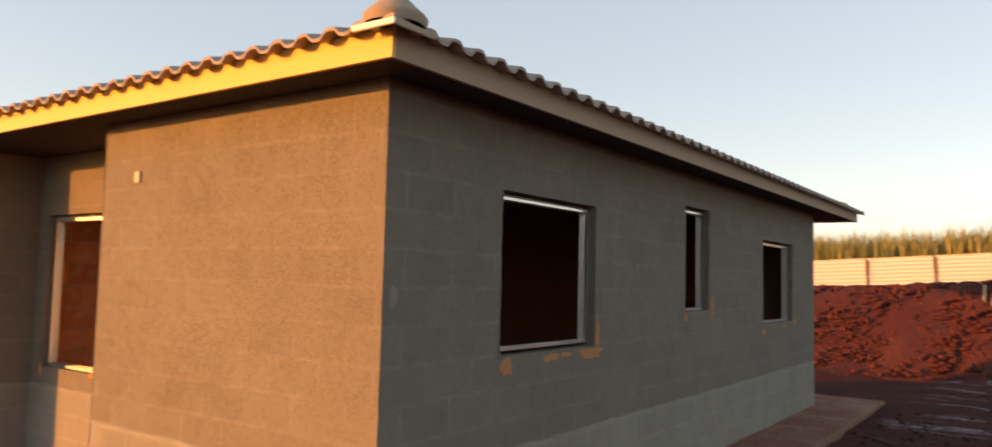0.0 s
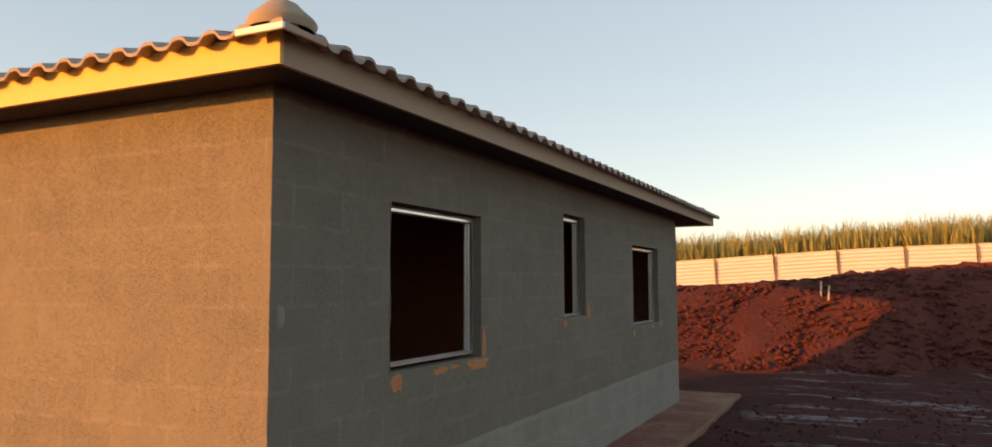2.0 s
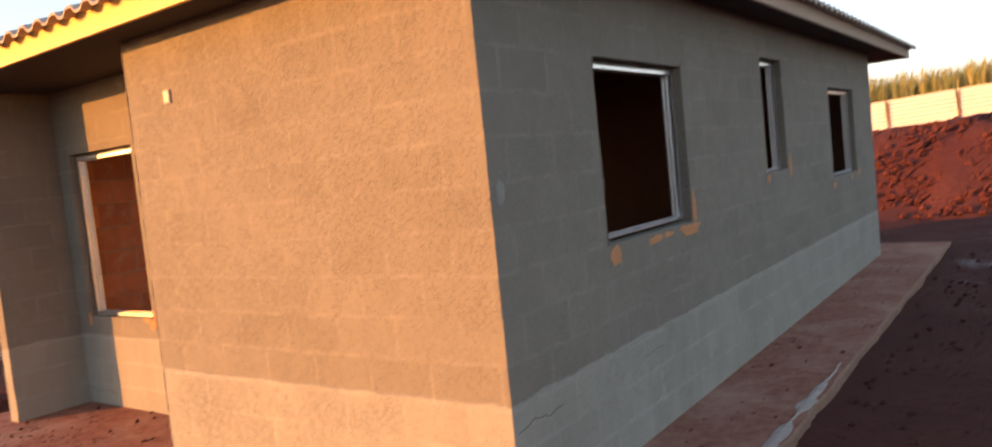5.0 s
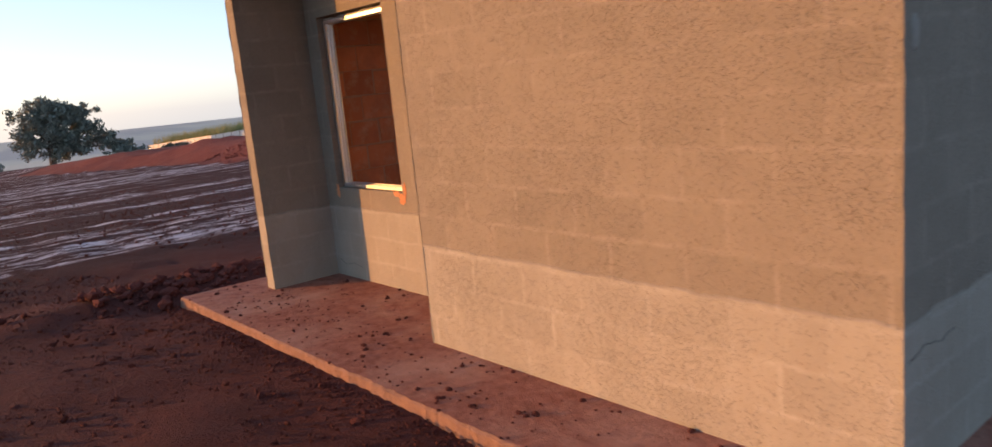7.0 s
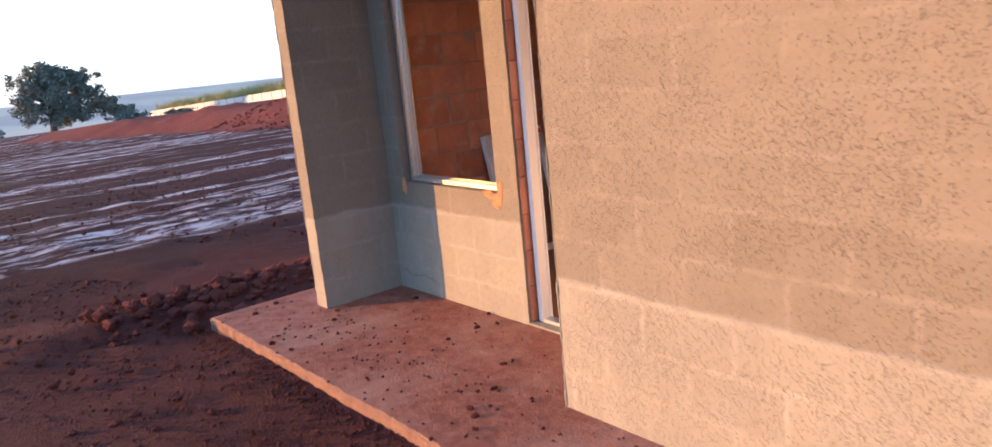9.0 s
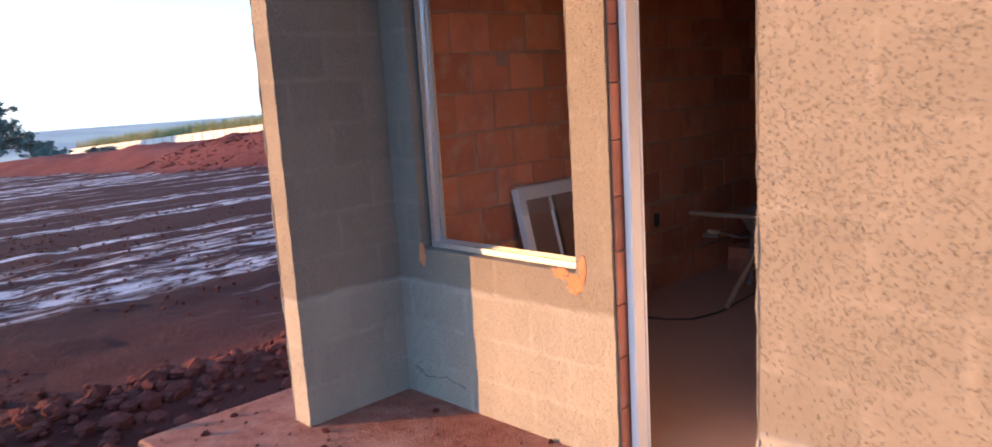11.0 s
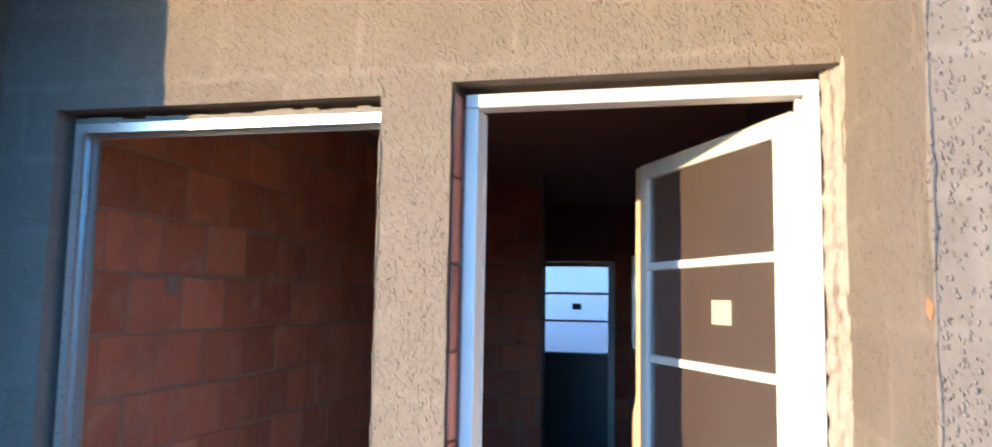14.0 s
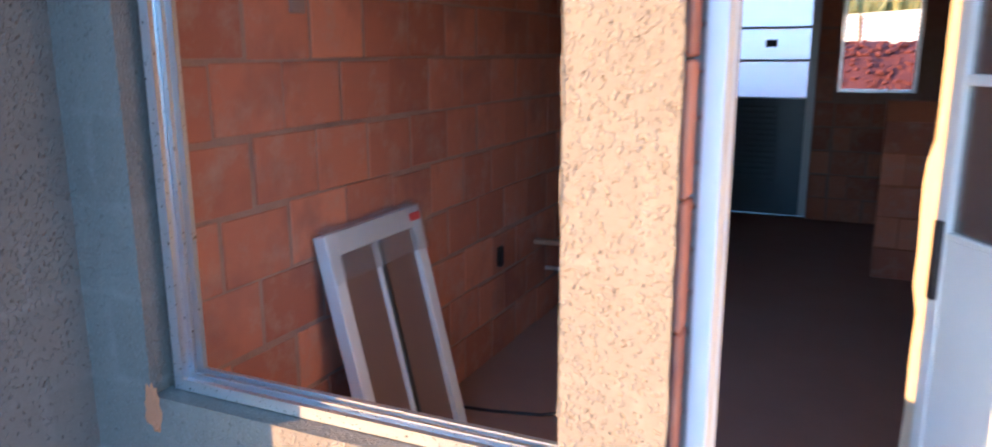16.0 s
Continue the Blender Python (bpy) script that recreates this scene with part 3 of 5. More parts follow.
def build_roof():
    bm = bmesh.new()
    for side in ("front", "right", "back", "left"):
        length, f = roof_frame(side)
        pts = [f(0.125, 0.125, -0.03), f(length - 0.125, 0.125, -0.03), f(length - HALF, HALF, -0.03)]
        if length > 2 * HALF + 0.01:
            pts.append(f(HALF, HALF, -0.03))
        bm.faces.new([bm.verts.new(p) for p in pts])
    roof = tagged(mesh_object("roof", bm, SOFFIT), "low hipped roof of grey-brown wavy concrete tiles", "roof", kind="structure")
    rest_v, rest_f = [], []
    shared = {}
    for side in ("front", "right", "back", "left"):
        length, f = roof_frame(side)
        for u, v, clipped, row in tile_grid(length, 0, 0, HALF):
            rows = tile_verts(u, v, length, f)
            n = len(TILE_PROFILE)
            flat = [p for r in rows for p in r]
            if side in ("front", "right") and row < 3:
                o = Vector(flat[0])
                me = bpy.data.meshes.new("roof_tile")
                key = (side, row) if not clipped else None
                if key in shared:
                    me = shared[key]
                else:
                    me.from_pydata([Vector(p) - o for p in flat], [], tile_faces(0, n))
                    me.materials.append(TILE)
                    me.update()
                    if key:
                        shared[key] = me
                ob = new("roof_tile", me)
                ob.location = o
                ob.rotation_euler = (random.uniform(-0.008, 0.008), random.uniform(-0.008, 0.008), random.uniform(-0.006, 0.006))
                ob.parent = roof
            else:
                base = len(rest_v)
                rest_v += flat
                rest_f += tile_faces(base, n)
    me = bpy.data.meshes.new("roof_tiles")
    me.from_pydata(rest_v, [], rest_f)
    me.materials.append(TILE)
    ob = tagged(new("roof_tiles", me), kind="stuff")
    ob.parent = roof
    # half-round caps along the hips and the ridge
    corners = [(Vector((RX1, RY0, RZ)), Vector((RX1 - HALF, RY0 + HALF, RZ + PITCH * HALF))),
               (Vector((RX0, RY0, RZ)), Vector((RX0 + HALF, RY0 + HALF, RZ + PITCH * HALF))),
               (Vector((RX1, RY1, RZ)), Vector((RX1 - HALF, RY1 - HALF, RZ + PITCH * HALF))),
               (Vector((RX0, RY1, RZ)), Vector((RX0 + HALF, RY1 - HALF, RZ + PITCH * HALF)))]
    corners.append((corners[0][1], corners[2][1]))
    for j, (a, b) in enumerate(corners):
        d = b - a
        count = int(d.length / 0.36)
        side = Vector((-d.y, d.x, 0)).normalized()
        upv = side.cross(d.normalized())
        if upv.z < 0:
            upv = -upv
        for i in range(1 if j < 4 else 0, count):
            p = a + d * (i / count)
            q = a + d * min(1, (i + 1.12) / count)
            bmc = bmesh.new()
            rings = []
            for s, (pt, r, up0) in enumerate(((p, 0.125, 0.012), (q, 0.105, 0.0))):
                for th in (0, 0.016):
                    rings.append([bmc.verts.new(pt - a + side * (r - th) * math.cos(t) + upv * ((r - th) * 0.75 * math.sin(t) + up0 - 0.0)) for t in (math.pi * k / 8 for k in range(9))])
            for k in range(8):
                bmc.faces.new((rings[0][k], rings[0][k + 1], rings[2][k + 1], rings[2][k]))
                bmc.faces.new((rings[1][k], rings[3][k], rings[3][k + 1], rings[1][k + 1]))
                bmc.faces.new((rings[0][k], rings[1][k], rings[1][k + 1], rings[0][k + 1]))
                bmc.faces.new((rings[2][k], rings[2][k + 1], rings[3][k + 1], rings[3][k]))
            ob = part("ridge_cap", bmc, TILE, roof, smooth=True)
            ob.location = a
    # bell-shaped starter cap at the near hip
    bmc = bmesh.new()
    prof = [(0.138, -0.035), (0.148, 0.0), (0.138, 0.018), (0.106, 0.046), (0.070, 0.082), (0.034, 0.100), (0.0, 0.105)]
    rings = [[bmc.verts.new((r * math.cos(t), r * math.sin(t) * (1.0 if math.sin(t) < 0 else 1.15), z)) for t in (2 * math.pi * k / 20 for k in range(20))] for r, z in prof[:-1]]
    apex = bmc.verts.new((0, 0, prof[-1][1]))
    for r0, r1 in zip(rings, rings[1:]):
        for k in range(20):
            bmc.faces.new((r0[k], r0[(k + 1) % 20], r1[(k + 1) % 20], r1[k]))
    for k in range(20):
        bmc.faces.new((rings[-1][k], rings[-1][(k + 1) % 20], apex))
    ob = part("hip_starter_cap", bmc, CAPM, roof, "pale bell-shaped hip cap", smooth=True)
    ob.location = (RX1 - 0.115, RY0 + 0.125, RZ + 0.075)
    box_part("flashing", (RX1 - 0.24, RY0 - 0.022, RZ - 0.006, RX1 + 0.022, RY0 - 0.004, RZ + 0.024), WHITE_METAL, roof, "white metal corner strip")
    # Shaded run of the white strip: its shade is painted brown.
    box_part("flashing", (RX1 + 0.004, RY0 - 0.003, RZ - 0.008, RX1 + 0.022, RY0 + 0.27, RZ + 0.022), SHADED_TRIM, roof, "metal corner strip, shade put into its brown colour")


CAPM = make_plain("pale_mortar_cap", (0.26, 0.195, 0.14), (0.40, 0.31, 0.23), 12, 0.85, strength=0.5, dist=0.006)
build_roof()


# ---------------------------------------------------------------- window frames
def frame_bars(bm, axis, c, u0, u1, z0, z1, w, d):
    """A rectangular frame of bars of width w and depth d; c: its outer plane, depth going inwards by d."""
    for a in ((u0, z0, u1, z0 + w), (u0, z1 - w, u1, z1), (u0, z0 + w, u0 + w, z1 - w), (u1 - w, z0 + w, u1, z1 - w)):
        lo, hi = min(c, c + d), max(c, c + d)
        if axis == "x":
            add_box(bm, a[0], lo, a[1], a[2], hi, a[3])
        else:
            add_box(bm, lo, a[0], a[1], hi, a[2], a[3])


def window_frame(name, axis, c, s, o, label, w=0.022, gap=0.006, lift=0.004):
    """An aluminium sliding-window surround without sashes: outer channel, two rails and a sill track."""
    u0, u1, z0, z1 = o[0] + gap, o[1] - gap, o[2] + lift, o[3] - 0.03
    win = tagged(new(name), label, "window", kind="structure")
    bm = bmesh.new()
    frame_bars(bm, axis, c, u0, u1, z0, z1, w, s * 0.012)
    part("outer_rail", bm, ALU, win)
    bm = bmesh.new()
    frame_bars(bm, axis, c + s * 0.0125, u0, u1, z0, z1, w * 0.45, s * 0.045)
    part("channel", bm, ALU, win)
    bm = bmesh.new()
    frame_bars(bm, axis, c + s * 0.034, u0 + w * 0.5, u1 - w * 0.5, z0 + w * 0.5, z1 - w * 0.5, w * 0.55, s * 0.008)
    part("middle_rail", bm, ALU, win)
    bm = bmesh.new()
    frame_bars(bm, axis, c + s * 0.058, u0, u1, z0, z1, w * 1.15, s * 0.012)
    part("inner_rail", bm, ALU, win)
    bm = bmesh.new()
    n = 26
    for i in range(n):
        a, b = u0 + (u1 - u0) * i / n, u0 + (u1 - u0) * (i + 1) / n
        h = 0.026 * (0.6 + 0.4 * noise.noise(Vector((i * 0.7, z0, c))))
        if axis == "x":
            add_box(bm, a, min(c + s * 0.004, c + s * 0.05), z1, b, max(c + s * 0.004, c + s * 0.05), z1 + h)
        else:
            add_box(bm, min(c + s * 0.004, c + s * 0.05), a, z1, max(c + s * 0.004, c + s * 0.05), b, z1 + h)
    part("mortar_bed", bm, MORTAR_G, win, "rough grey mortar packing")
    return win


window_frame("window_1", "x", YR + 0.045, 1, (FW[0], FW[1] + 0.05, FW[2], FW[3]), "bare aluminium window surround without sashes in the porch wall", 0.026, 0.025)
window_frame("window_2", "y", XC - 0.06, -1, W1, "bare aluminium window surround without sashes, wide opening", w=0.017, lift=0.026)
window_frame("window_3", "y", XC - 0.06, -1, W2, "bare aluminium window surround, narrow bathroom opening", w=0.017)
window_frame("window_4", "y", XC - 0.06, -1, W3, "bare aluminium window surround near the far corner", w=0.017)
window_frame("window_5", "x", YB + 0.05, 1, KW, "kitchen window opening with a thin aluminium surround")


# ---------------------------------------------------------------- broken plaster at the openings
def chip(name, axis, c, s, cu, cz, ru, rz, seed, parent):
    """A ragged patch where the coat has broken off and clay shows, with a low rough relief."""
    rnd = random.Random(seed)
    bm = bmesh.new()
    n = 26
    ring = []
    for k in range(n):
        t = 2 * math.pi * k / n
        r = 0.80 + 0.32 * noise.noise(Vector((math.cos(t) * 1.4, math.sin(t) * 1.4, seed * 3.7))) + rnd.uniform(-0.16, 0.14)
        ring.append((cu + ru * r * math.cos(t), cz + rz * r * (abs(math.sin(t)) ** 0.7) * (1 if math.sin(t) > 0 else -1)))
    def v(u, z, h):
        return bm.verts.new((u, c + s * h, z) if axis == "x" else (c + s * h, u, z))
    outer = [v(u, z, 0.001) for u, z in ring]
    mid = [v(cu + (u - cu) * 0.86, cz + (z - cz) * 0.90, rnd.uniform(0.003, 0.005)) for u, z in ring]
    inner = [v(cu + (u - cu) * 0.45, cz + (z - cz) * 0.45, rnd.uniform(0.001, 0.005)) for u, z in ring]
    for a, b in ((outer, mid), (mid, inner)):
        for k in range(n):
            bm.faces.new((a[k], a[(k + 1) % n], b[(k + 1) % n], b[k]))
    bm.faces.new(inner)
    return part(name, bm, CHIP, parent, "broken plaster showing orange clay")


WR, WP = bpy.data.objects["wall_right"], bpy.data.objects["wall_porch"]
for i, (cu, cz, ru, rz) in enumerate(((3.885, 1.102, 0.085, 0.056), (4.40, 1.124, 0.13, 0.030), (4.60, 1.132, 0.08, 0.024), (4.95, 1.122, 0.20, 0.052), (5.05, 1.255, 0.040, 0.105),
                                      (6.74, 1.325, 0.06, 0.04), (7.42, 1.40, 0.045, 0.12), (9.11, 1.10, 0.07, 0.05), (10.42, 1.17, 0.05, 0.07), (10.02, 1.13, 0.06, 0.03))):
    chip("plaster_chip", "y", XC, 1, cu, cz, ru, rz, i, WR)
for i, (cu, cz, ru, rz) in enumerate(((-6.53, 0.712, 0.055, 0.045), (-6.480, 0.775, 0.022, 0.06), (-7.475, 0.72, 0.03, 0.06), (-6.60, 0.745, 0.05, 0.03))):
    chip("plaster_chip", "x", YR, -1, cu, cz, ru, rz, 50 + i, WP)
chip("plaster_chip", "y", XB, -1, 2.795, 1.612, 0.014, 0.018, 71, bpy.data.objects["wall_bump_side"])
# clay bricks showing in the doorway's jamb
for i in range(10):
    z = 0.02 + i * 0.21
    box_part("jamb_brick", (DOOR[0], YR + 0.012, z, DOOR[0] + 0.012, YR + T - 0.01, z + 0.206), CLAY, WP, bevel=0.004)

# hairline cracks and damp marks low on the walls
def crack(parent, axis, c, pts, r, label):
    bm = bmesh.new()
    out = []
    for (u0, z0), (u1, z1) in zip(pts, pts[1:]):
        for k in range(6):
            t = k / 6
            u, z = u0 + (u1 - u0) * t, z0 + (z1 - z0) * t + 0.012 * noise.noise(Vector((u0 * 9 + t * 5, z0, 0)))
            out.append((u, c, z) if axis == "x" else (c, u, z))
    tube(bm, out, r, 5)
    part("crack", bm, BLACKM, parent, label)


crack(WR, "y", XC, [(2.81, 0.47), (2.95, 0.50), (3.07, 0.475), (3.22, 0.495)], 0.002, "thin dark crack in the plaster")
crack(WR, "y", XC, [(4.12, 0.475), (4.28, 0.49), (4.44, 0.485)], 0.0018, "thin dark crack in the plaster")
crack(WP, "x", YR, [(-7.60, 0.14), (-7.50, 0.10), (-7.36, 0.125), (-7.20, 0.10)], 0.0018, "thin dark crack in the plaster")

# small cut-out for a lamp cable
eb = thing("electrical_box", "small square cable outlet box set in the sunlit wall", "outlet box", (-5.02, YF, 2.257))
box_part("box_rim", (-0.034, -0.012, -0.042, 0.034, 0.004, 0.042), CEMENT, eb, bevel=0.004)
box_part("cover", (-0.026, -0.015, -0.032, 0.026, -0.0125, 0.032), KRAFT, eb, bevel=0.001)
mk = thing("mortar_patch", "pale smear of mortar on the house corner", "mortar", (XC, 2.85, 1.53))
bm = bmesh.new()
bmesh.ops.create_icosphere(bm, subdivisions=3, radius=1)
for v_ in bm.verts:
    v_.co *= 1 + 0.3 * noise.noise(v_.co * 2.3)
bmesh.ops.transform(bm, matrix=Matrix.Diagonal((0.006, 0.032, 0.058, 1)), verts=bm.verts[:])
part("smear", bm, MORTAR_G, mk, smooth=True)


# ---------------------------------------------------------------- front door
def make_film_glass():
    """Glass behind a milky, slightly creased protective film."""
    m, nt, b = material("filmed_glass", 0.22, 0.0, (0.40, 0.31, 0.255))
    n = noise_tex(nt, pos(nt, (3, 3, 0.7)), 4, 4, 0.6)
    set_color(nt, b, mix(nt, n, (0.160, 0.132, 0.117), (0.275, 0.233, 0.210)))
    b.inputs["Transmission Weight"].default_value = 0.64
    b.inputs["Coat Weight"].default_value = 1.0
    b.inputs["Coat IOR"].default_value = 2.1
    b.inputs["Coat Roughness"].default_value = 0.22
    bump(nt, b, n, 0.15, 0.01)
    return m


FILM_GLASS = make_film_glass()
MILKY, _, mb = material("milky_filmed_glass", 0.5, 0.0, (0.93, 0.92, 0.95))
mb.inputs["Transmission Weight"].default_value = 1.0
PAPER = make_plain("paper_label", (0.46, 0.40, 0.32), (0.54, 0.47, 0.38), 20, 0.7, strength=0.05)


def door_surround(x0, x1, z1, y):
    d = tagged(new("door_frame"), "white aluminium door frame set in the porch doorway", "door frame", kind="structure")
    w = 0.034
    box_part("jamb", (x0, y, 0.014, x0 + w, y + 0.065, z1 - w), WHITE_METAL, d)
    box_part("jamb", (x1 - w, y, 0.014, x1, y + 0.065, z1 - w), WHITE_METAL, d)
    box_part("head", (x0, y, z1 - w + 0.0005, x1, y + 0.065, z1), WHITE_METAL, d)
    box_part("stop", (x0 + 0.004, y + 0.0655, 0.014, x0 + w + 0.004, y + 0.08, z1 - w - 0.001), WHITE_METAL, d)
    box_part("stop", (x1 - w - 0.014, y + 0.03, 0.014, x1 - w - 0.0005, y + 0.065, z1 - w - 0.001), WHITE_METAL, d)
    box_part("sill", (x0 + w + 0.0005, y, 0.013, x1 - w - 0.0005, y + 0.065, 0.032), ALU, d)
    bm = bmesh.new()
    for i in range(30):
        z = 0.02 + i * 0.069
        h = 0.032 + 0.008 * noise.noise(Vector((i * 0.9, 0, 0)))
        add_box(bm, x0 - h + 0.003, y + 0.012, z, x0 - 0.0005, y + 0.055, z + 0.066, bevel=0.004)
    part("mortar_bed", bm, CEMENT, d, "rough grey mortar packing")
    bm = bmesh.new()
    g = []
    for i in range(170):
        z = 0.015 + i * (z1 + 0.03 - 0.015) / 169
        row = []
        for k in range(15):
            f = k / 14
            wide = 0.075 + 0.018 * noise.noise(Vector((z * 3.1, 5, 1)))
            u = x1 + 0.001 + (XB - x1 - 0.004) * min(1, f / 0.55)
            yy = y + 0.004 - (0.028 + wide * max(0, f - 0.40)) * min(1, f * 6)
            n = noise.fractal(Vector((u * 30, yy * 30, z * 17)), 0.7, 2.0, 5)
            crack_ = max(0, 0.25 - abs(noise.noise(Vector((f * 3.0, z * 11, 8))))) * 0.03
            out = 0.010 * n - crack_
            edge = 0.006 if k == 14 else 0.0
            row.append(bm.verts.new((u - out * 0.6 + edge, yy - out * (1 - 0.5 * f), z)))
        g.append(row)
    for a, b in zip(g, g[1:]):
        for k in range(14):
            bm.faces.new((a[k], a[k + 1], b[k + 1], b[k]))
    part("mortar_bed", bm, CEMENT, d, "rough pale mortar fillet between frame and wall")
    return d


DX0, DX1, DZ, DY = -6.318, -5.493, 2.120, YR + 0.058
door_surround(DX0, DX1, DZ, DY)


def door_leaf(name, label, m, width, glassm, label_paper, film=True, panel=None):
    """A leaf along +x from its hinge edge at 0, y its thickness, z up."""
    d = tagged(new(name), label, "door", kind="structure")
    hgt, t = 2.04, 0.034
    hs, fs = 0.070, 0.048
    box_part("stile", (0, 0, 0, hs, t, hgt), WHITE_METAL, d)
    box_part("stile", (width - fs, 0, 0, width, t, hgt), WHITE_METAL, d)
    box_part("top_rail", (hs + 0.0005, 0, hgt - 0.05, width - fs - 0.0005, t, hgt), WHITE_METAL, d)
    box_part("bottom_panel", (hs + 0.0005, 0.004, 0.0, width - fs - 0.0005, t - 0.004, 1.072), panel or WHITE_METAL, d)
    box_part("lock_rail", (hs + 0.0005, -0.001, 1.0725, width - fs - 0.0005, t + 0.001, 1.087), WHITE_METAL, d)
    zs = [1.0875, 1.415, 1.705, hgt - 0.0505]
    for a, b in zip(zs, zs[1:]):
        box_part("pane", (hs + 0.0005, t / 2 - 0.003, a, width - fs - 0.0005, t / 2 + 0.003, b), glassm, d, "filmed glass pane" if film else "glass pane", bevel=0)
    for z in zs[1:3]:
        box_part("glazing_bar", (hs + 0.0005, 0.003, z - 0.012, width - fs - 0.0005, t - 0.003, z + 0.012), WHITE_METAL, d)
    u = hs + (width - hs - fs) * (0.305 if film else 0.41)
    for yy in ((t / 2 - 0.006, t / 2 - 0.0034), (t / 2 + 0.0034, t / 2 + 0.006)):
        box_part("paper_label", (u, yy[0], 1.535, u + 0.095, yy[1], 1.60), label_paper, d, "pale paper label", bevel=0)
    d.matrix_world = m
    return d, width, t


hinge, free = Vector((-5.521, 3.494, 0.022)), Vector((-5.902, 4.199, 0.022))
ang = math.degrees(math.atan2(free.y - hinge.y, free.x - hinge.x))
leaf, lw, lt = door_leaf("door_1", "white aluminium door standing half open with filmed glass panes", pose(*hinge, 0, 0, ang), (free - hinge).length, FILM_GLASS, PAPER)
bm = bmesh.new()
rings = []
for i in range(36):
    z = 0.02 + i * 0.0575
    b_ = 0.016 + 0.016 * max(0, noise.noise(Vector((i * 0.28, 3, 1)))) + (0.02 if 15 < i < 22 else 0)
    rings.append([bm.verts.new(p) for p in ((lw + 0.001, -0.003, z), (lw + 0.006 + b_, -0.004, z), (lw + 0.008 + b_, lt * 0.5, z), (lw + 0.004 + b_, lt + 0.004, z), (lw - 0.017, lt + 0.005, z))])
for a, b in zip(rings, rings[1:]):
    for k in range(4):
        bm.faces.new((a[k], a[k + 1], b[k + 1], b[k]))
part("packing_film", bm, KRAFT, leaf, "crumpled amber packing film on the edge")
box_part("lock_plate", (lw - 0.045, lt + 0.0005, 0.93, lw - 0.02, lt + 0.014, 1.11), BLACKM, leaf, "black lock plate")
box_part("lock_plate", (lw - 0.045, -0.014, 0.93, lw - 0.02, -0.0005, 1.11), BLACKM, leaf, "black lock plate")
for z in (0.25, 1.0, 1.75):
    bm = bmesh.new()
    tube(bm, [(-0.006, -0.004, z), (-0.006, -0.004, z + 0.09)], 0.007)
    part("hinge", bm, ALU, leaf)

# kitchen door, shut
TEAL = make_plain("dark_teal_panel", (0.075, 0.10, 0.12), (0.13, 0.165, 0.19), 3, 0.35, strength=0.2)
kd0, kd1 = KD[0] + 0.002, KD[1] - 0.002
# Its paper label is black: the backlit side's shade is in the colour.
kdoor, kw_, kt = door_leaf("door_2", "shut aluminium kitchen door with glass panes and a dark lower panel", pose(kd1, YB + 0.09, 0.022, 0, 0, 180) @ Matrix.Diagonal((1, 1, 0.98, 1)), kd1 - kd0, MILKY, BLACKM, film=False, panel=TEAL)
for i in range(14):
    z_ = 0.30 + i * 0.052
    box_part("louvre", (0.30, kt, z_, kw_ - 0.11, kt + 0.006, z_ + 0.026), TEAL, kdoor)
for o in kdoor.children:
    if o.name.startswith(("pane", "paper_label")):
        o.visible_shadow = not o.name.startswith("pane")


# ---------------------------------------------------------------- living room
def make_film():
    m, nt, b = material("crumpled_film", 0.18, 0.0, (0.9, 0.9, 0.92))
    b.inputs["Transmission Weight"].default_value = 0.85
    b.inputs["Alpha"].default_value = 0.55
    bump(nt, b, noise_tex(nt, pos(nt), 18, 5, 0.7), 0.7, 0.02)
    return m


WRAP = make_film()
RED = make_plain("red_tape", (0.55, 0.05, 0.04), (0.65, 0.08, 0.06), 20, 0.5)


def leaning_sash(m):
    """A small sliding sash pair in its packing, leaning on the wall."""
    w, h, t = 0.575, 0.945, 0.05
    s = thing("leaning_window", "new white aluminium window wrapped in plastic, leaning on the brick wall", "window")
    for b in ((0, 0, 0, 0.055, t, h), (w - 0.055, 0, 0, w, t, h)):
        box_part("stile", b, WHITE_METAL, s)
    box_part("top_rail", (0.0555, 0, h - 0.075, w - 0.0555, t, h), WHITE_METAL, s)
    box_part("bottom_rail", (0.0555, 0, 0, w - 0.0555, t, 0.05), WHITE_METAL, s)
    box_part("meeting_stile", (w * 0.46, 0.008, 0.0505, w * 0.46 + 0.012, t - 0.008, h - 0.0755), WHITE_METAL, s)
    box_part("meeting_stile", (w * 0.46 + 0.0125, 0.004, 0.0505, w * 0.46 + 0.035, t - 0.004, h - 0.0755), BLACKM, s, "dark rubber-edged stile")
    for a, b in ((0.0555, w * 0.46), (w * 0.46 + 0.0355, w - 0.0555)):
        box_part("pane", (a, t / 2 - 0.002, 0.0505, b - 0.0005, t / 2 + 0.002, h - 0.0755), DARK_GLASS, s, bevel=0)
    bm = bmesh.new()
    nx, nz = 22, 8
    g = []
    for i in range(nx):
        row = []
        for k in range(nz):
            u, z = -0.012 + (w + 0.024) * i / (nx - 1), h - 0.16 + 0.185 * k / (nz - 1)
            row.append(bm.verts.new((u, -0.014 + 0.012 * noise.noise(Vector((u * 14, z * 14, 2))) - (0.02 if k == nz - 1 else 0) * 0 + (0.045 if k > nz - 2 else 0), z + 0.012 * noise.noise(Vector((u * 10, z * 10, 7))))))
        g.append(row)
    for i in range(nx - 1):
        for k in range(nz - 1):
            bm.faces.new((g[i][k], g[i + 1][k], g[i + 1][k + 1], g[i][k + 1]))
    part("packing_film", bm, WRAP, s, "crumpled clear plastic film", smooth=True)
    box_part("tape", (w - 0.10, -0.022, h - 0.05, w - 0.03, -0.017, h - 0.02), RED, s, "strip of red tape")
    s.matrix_world = m
    return s


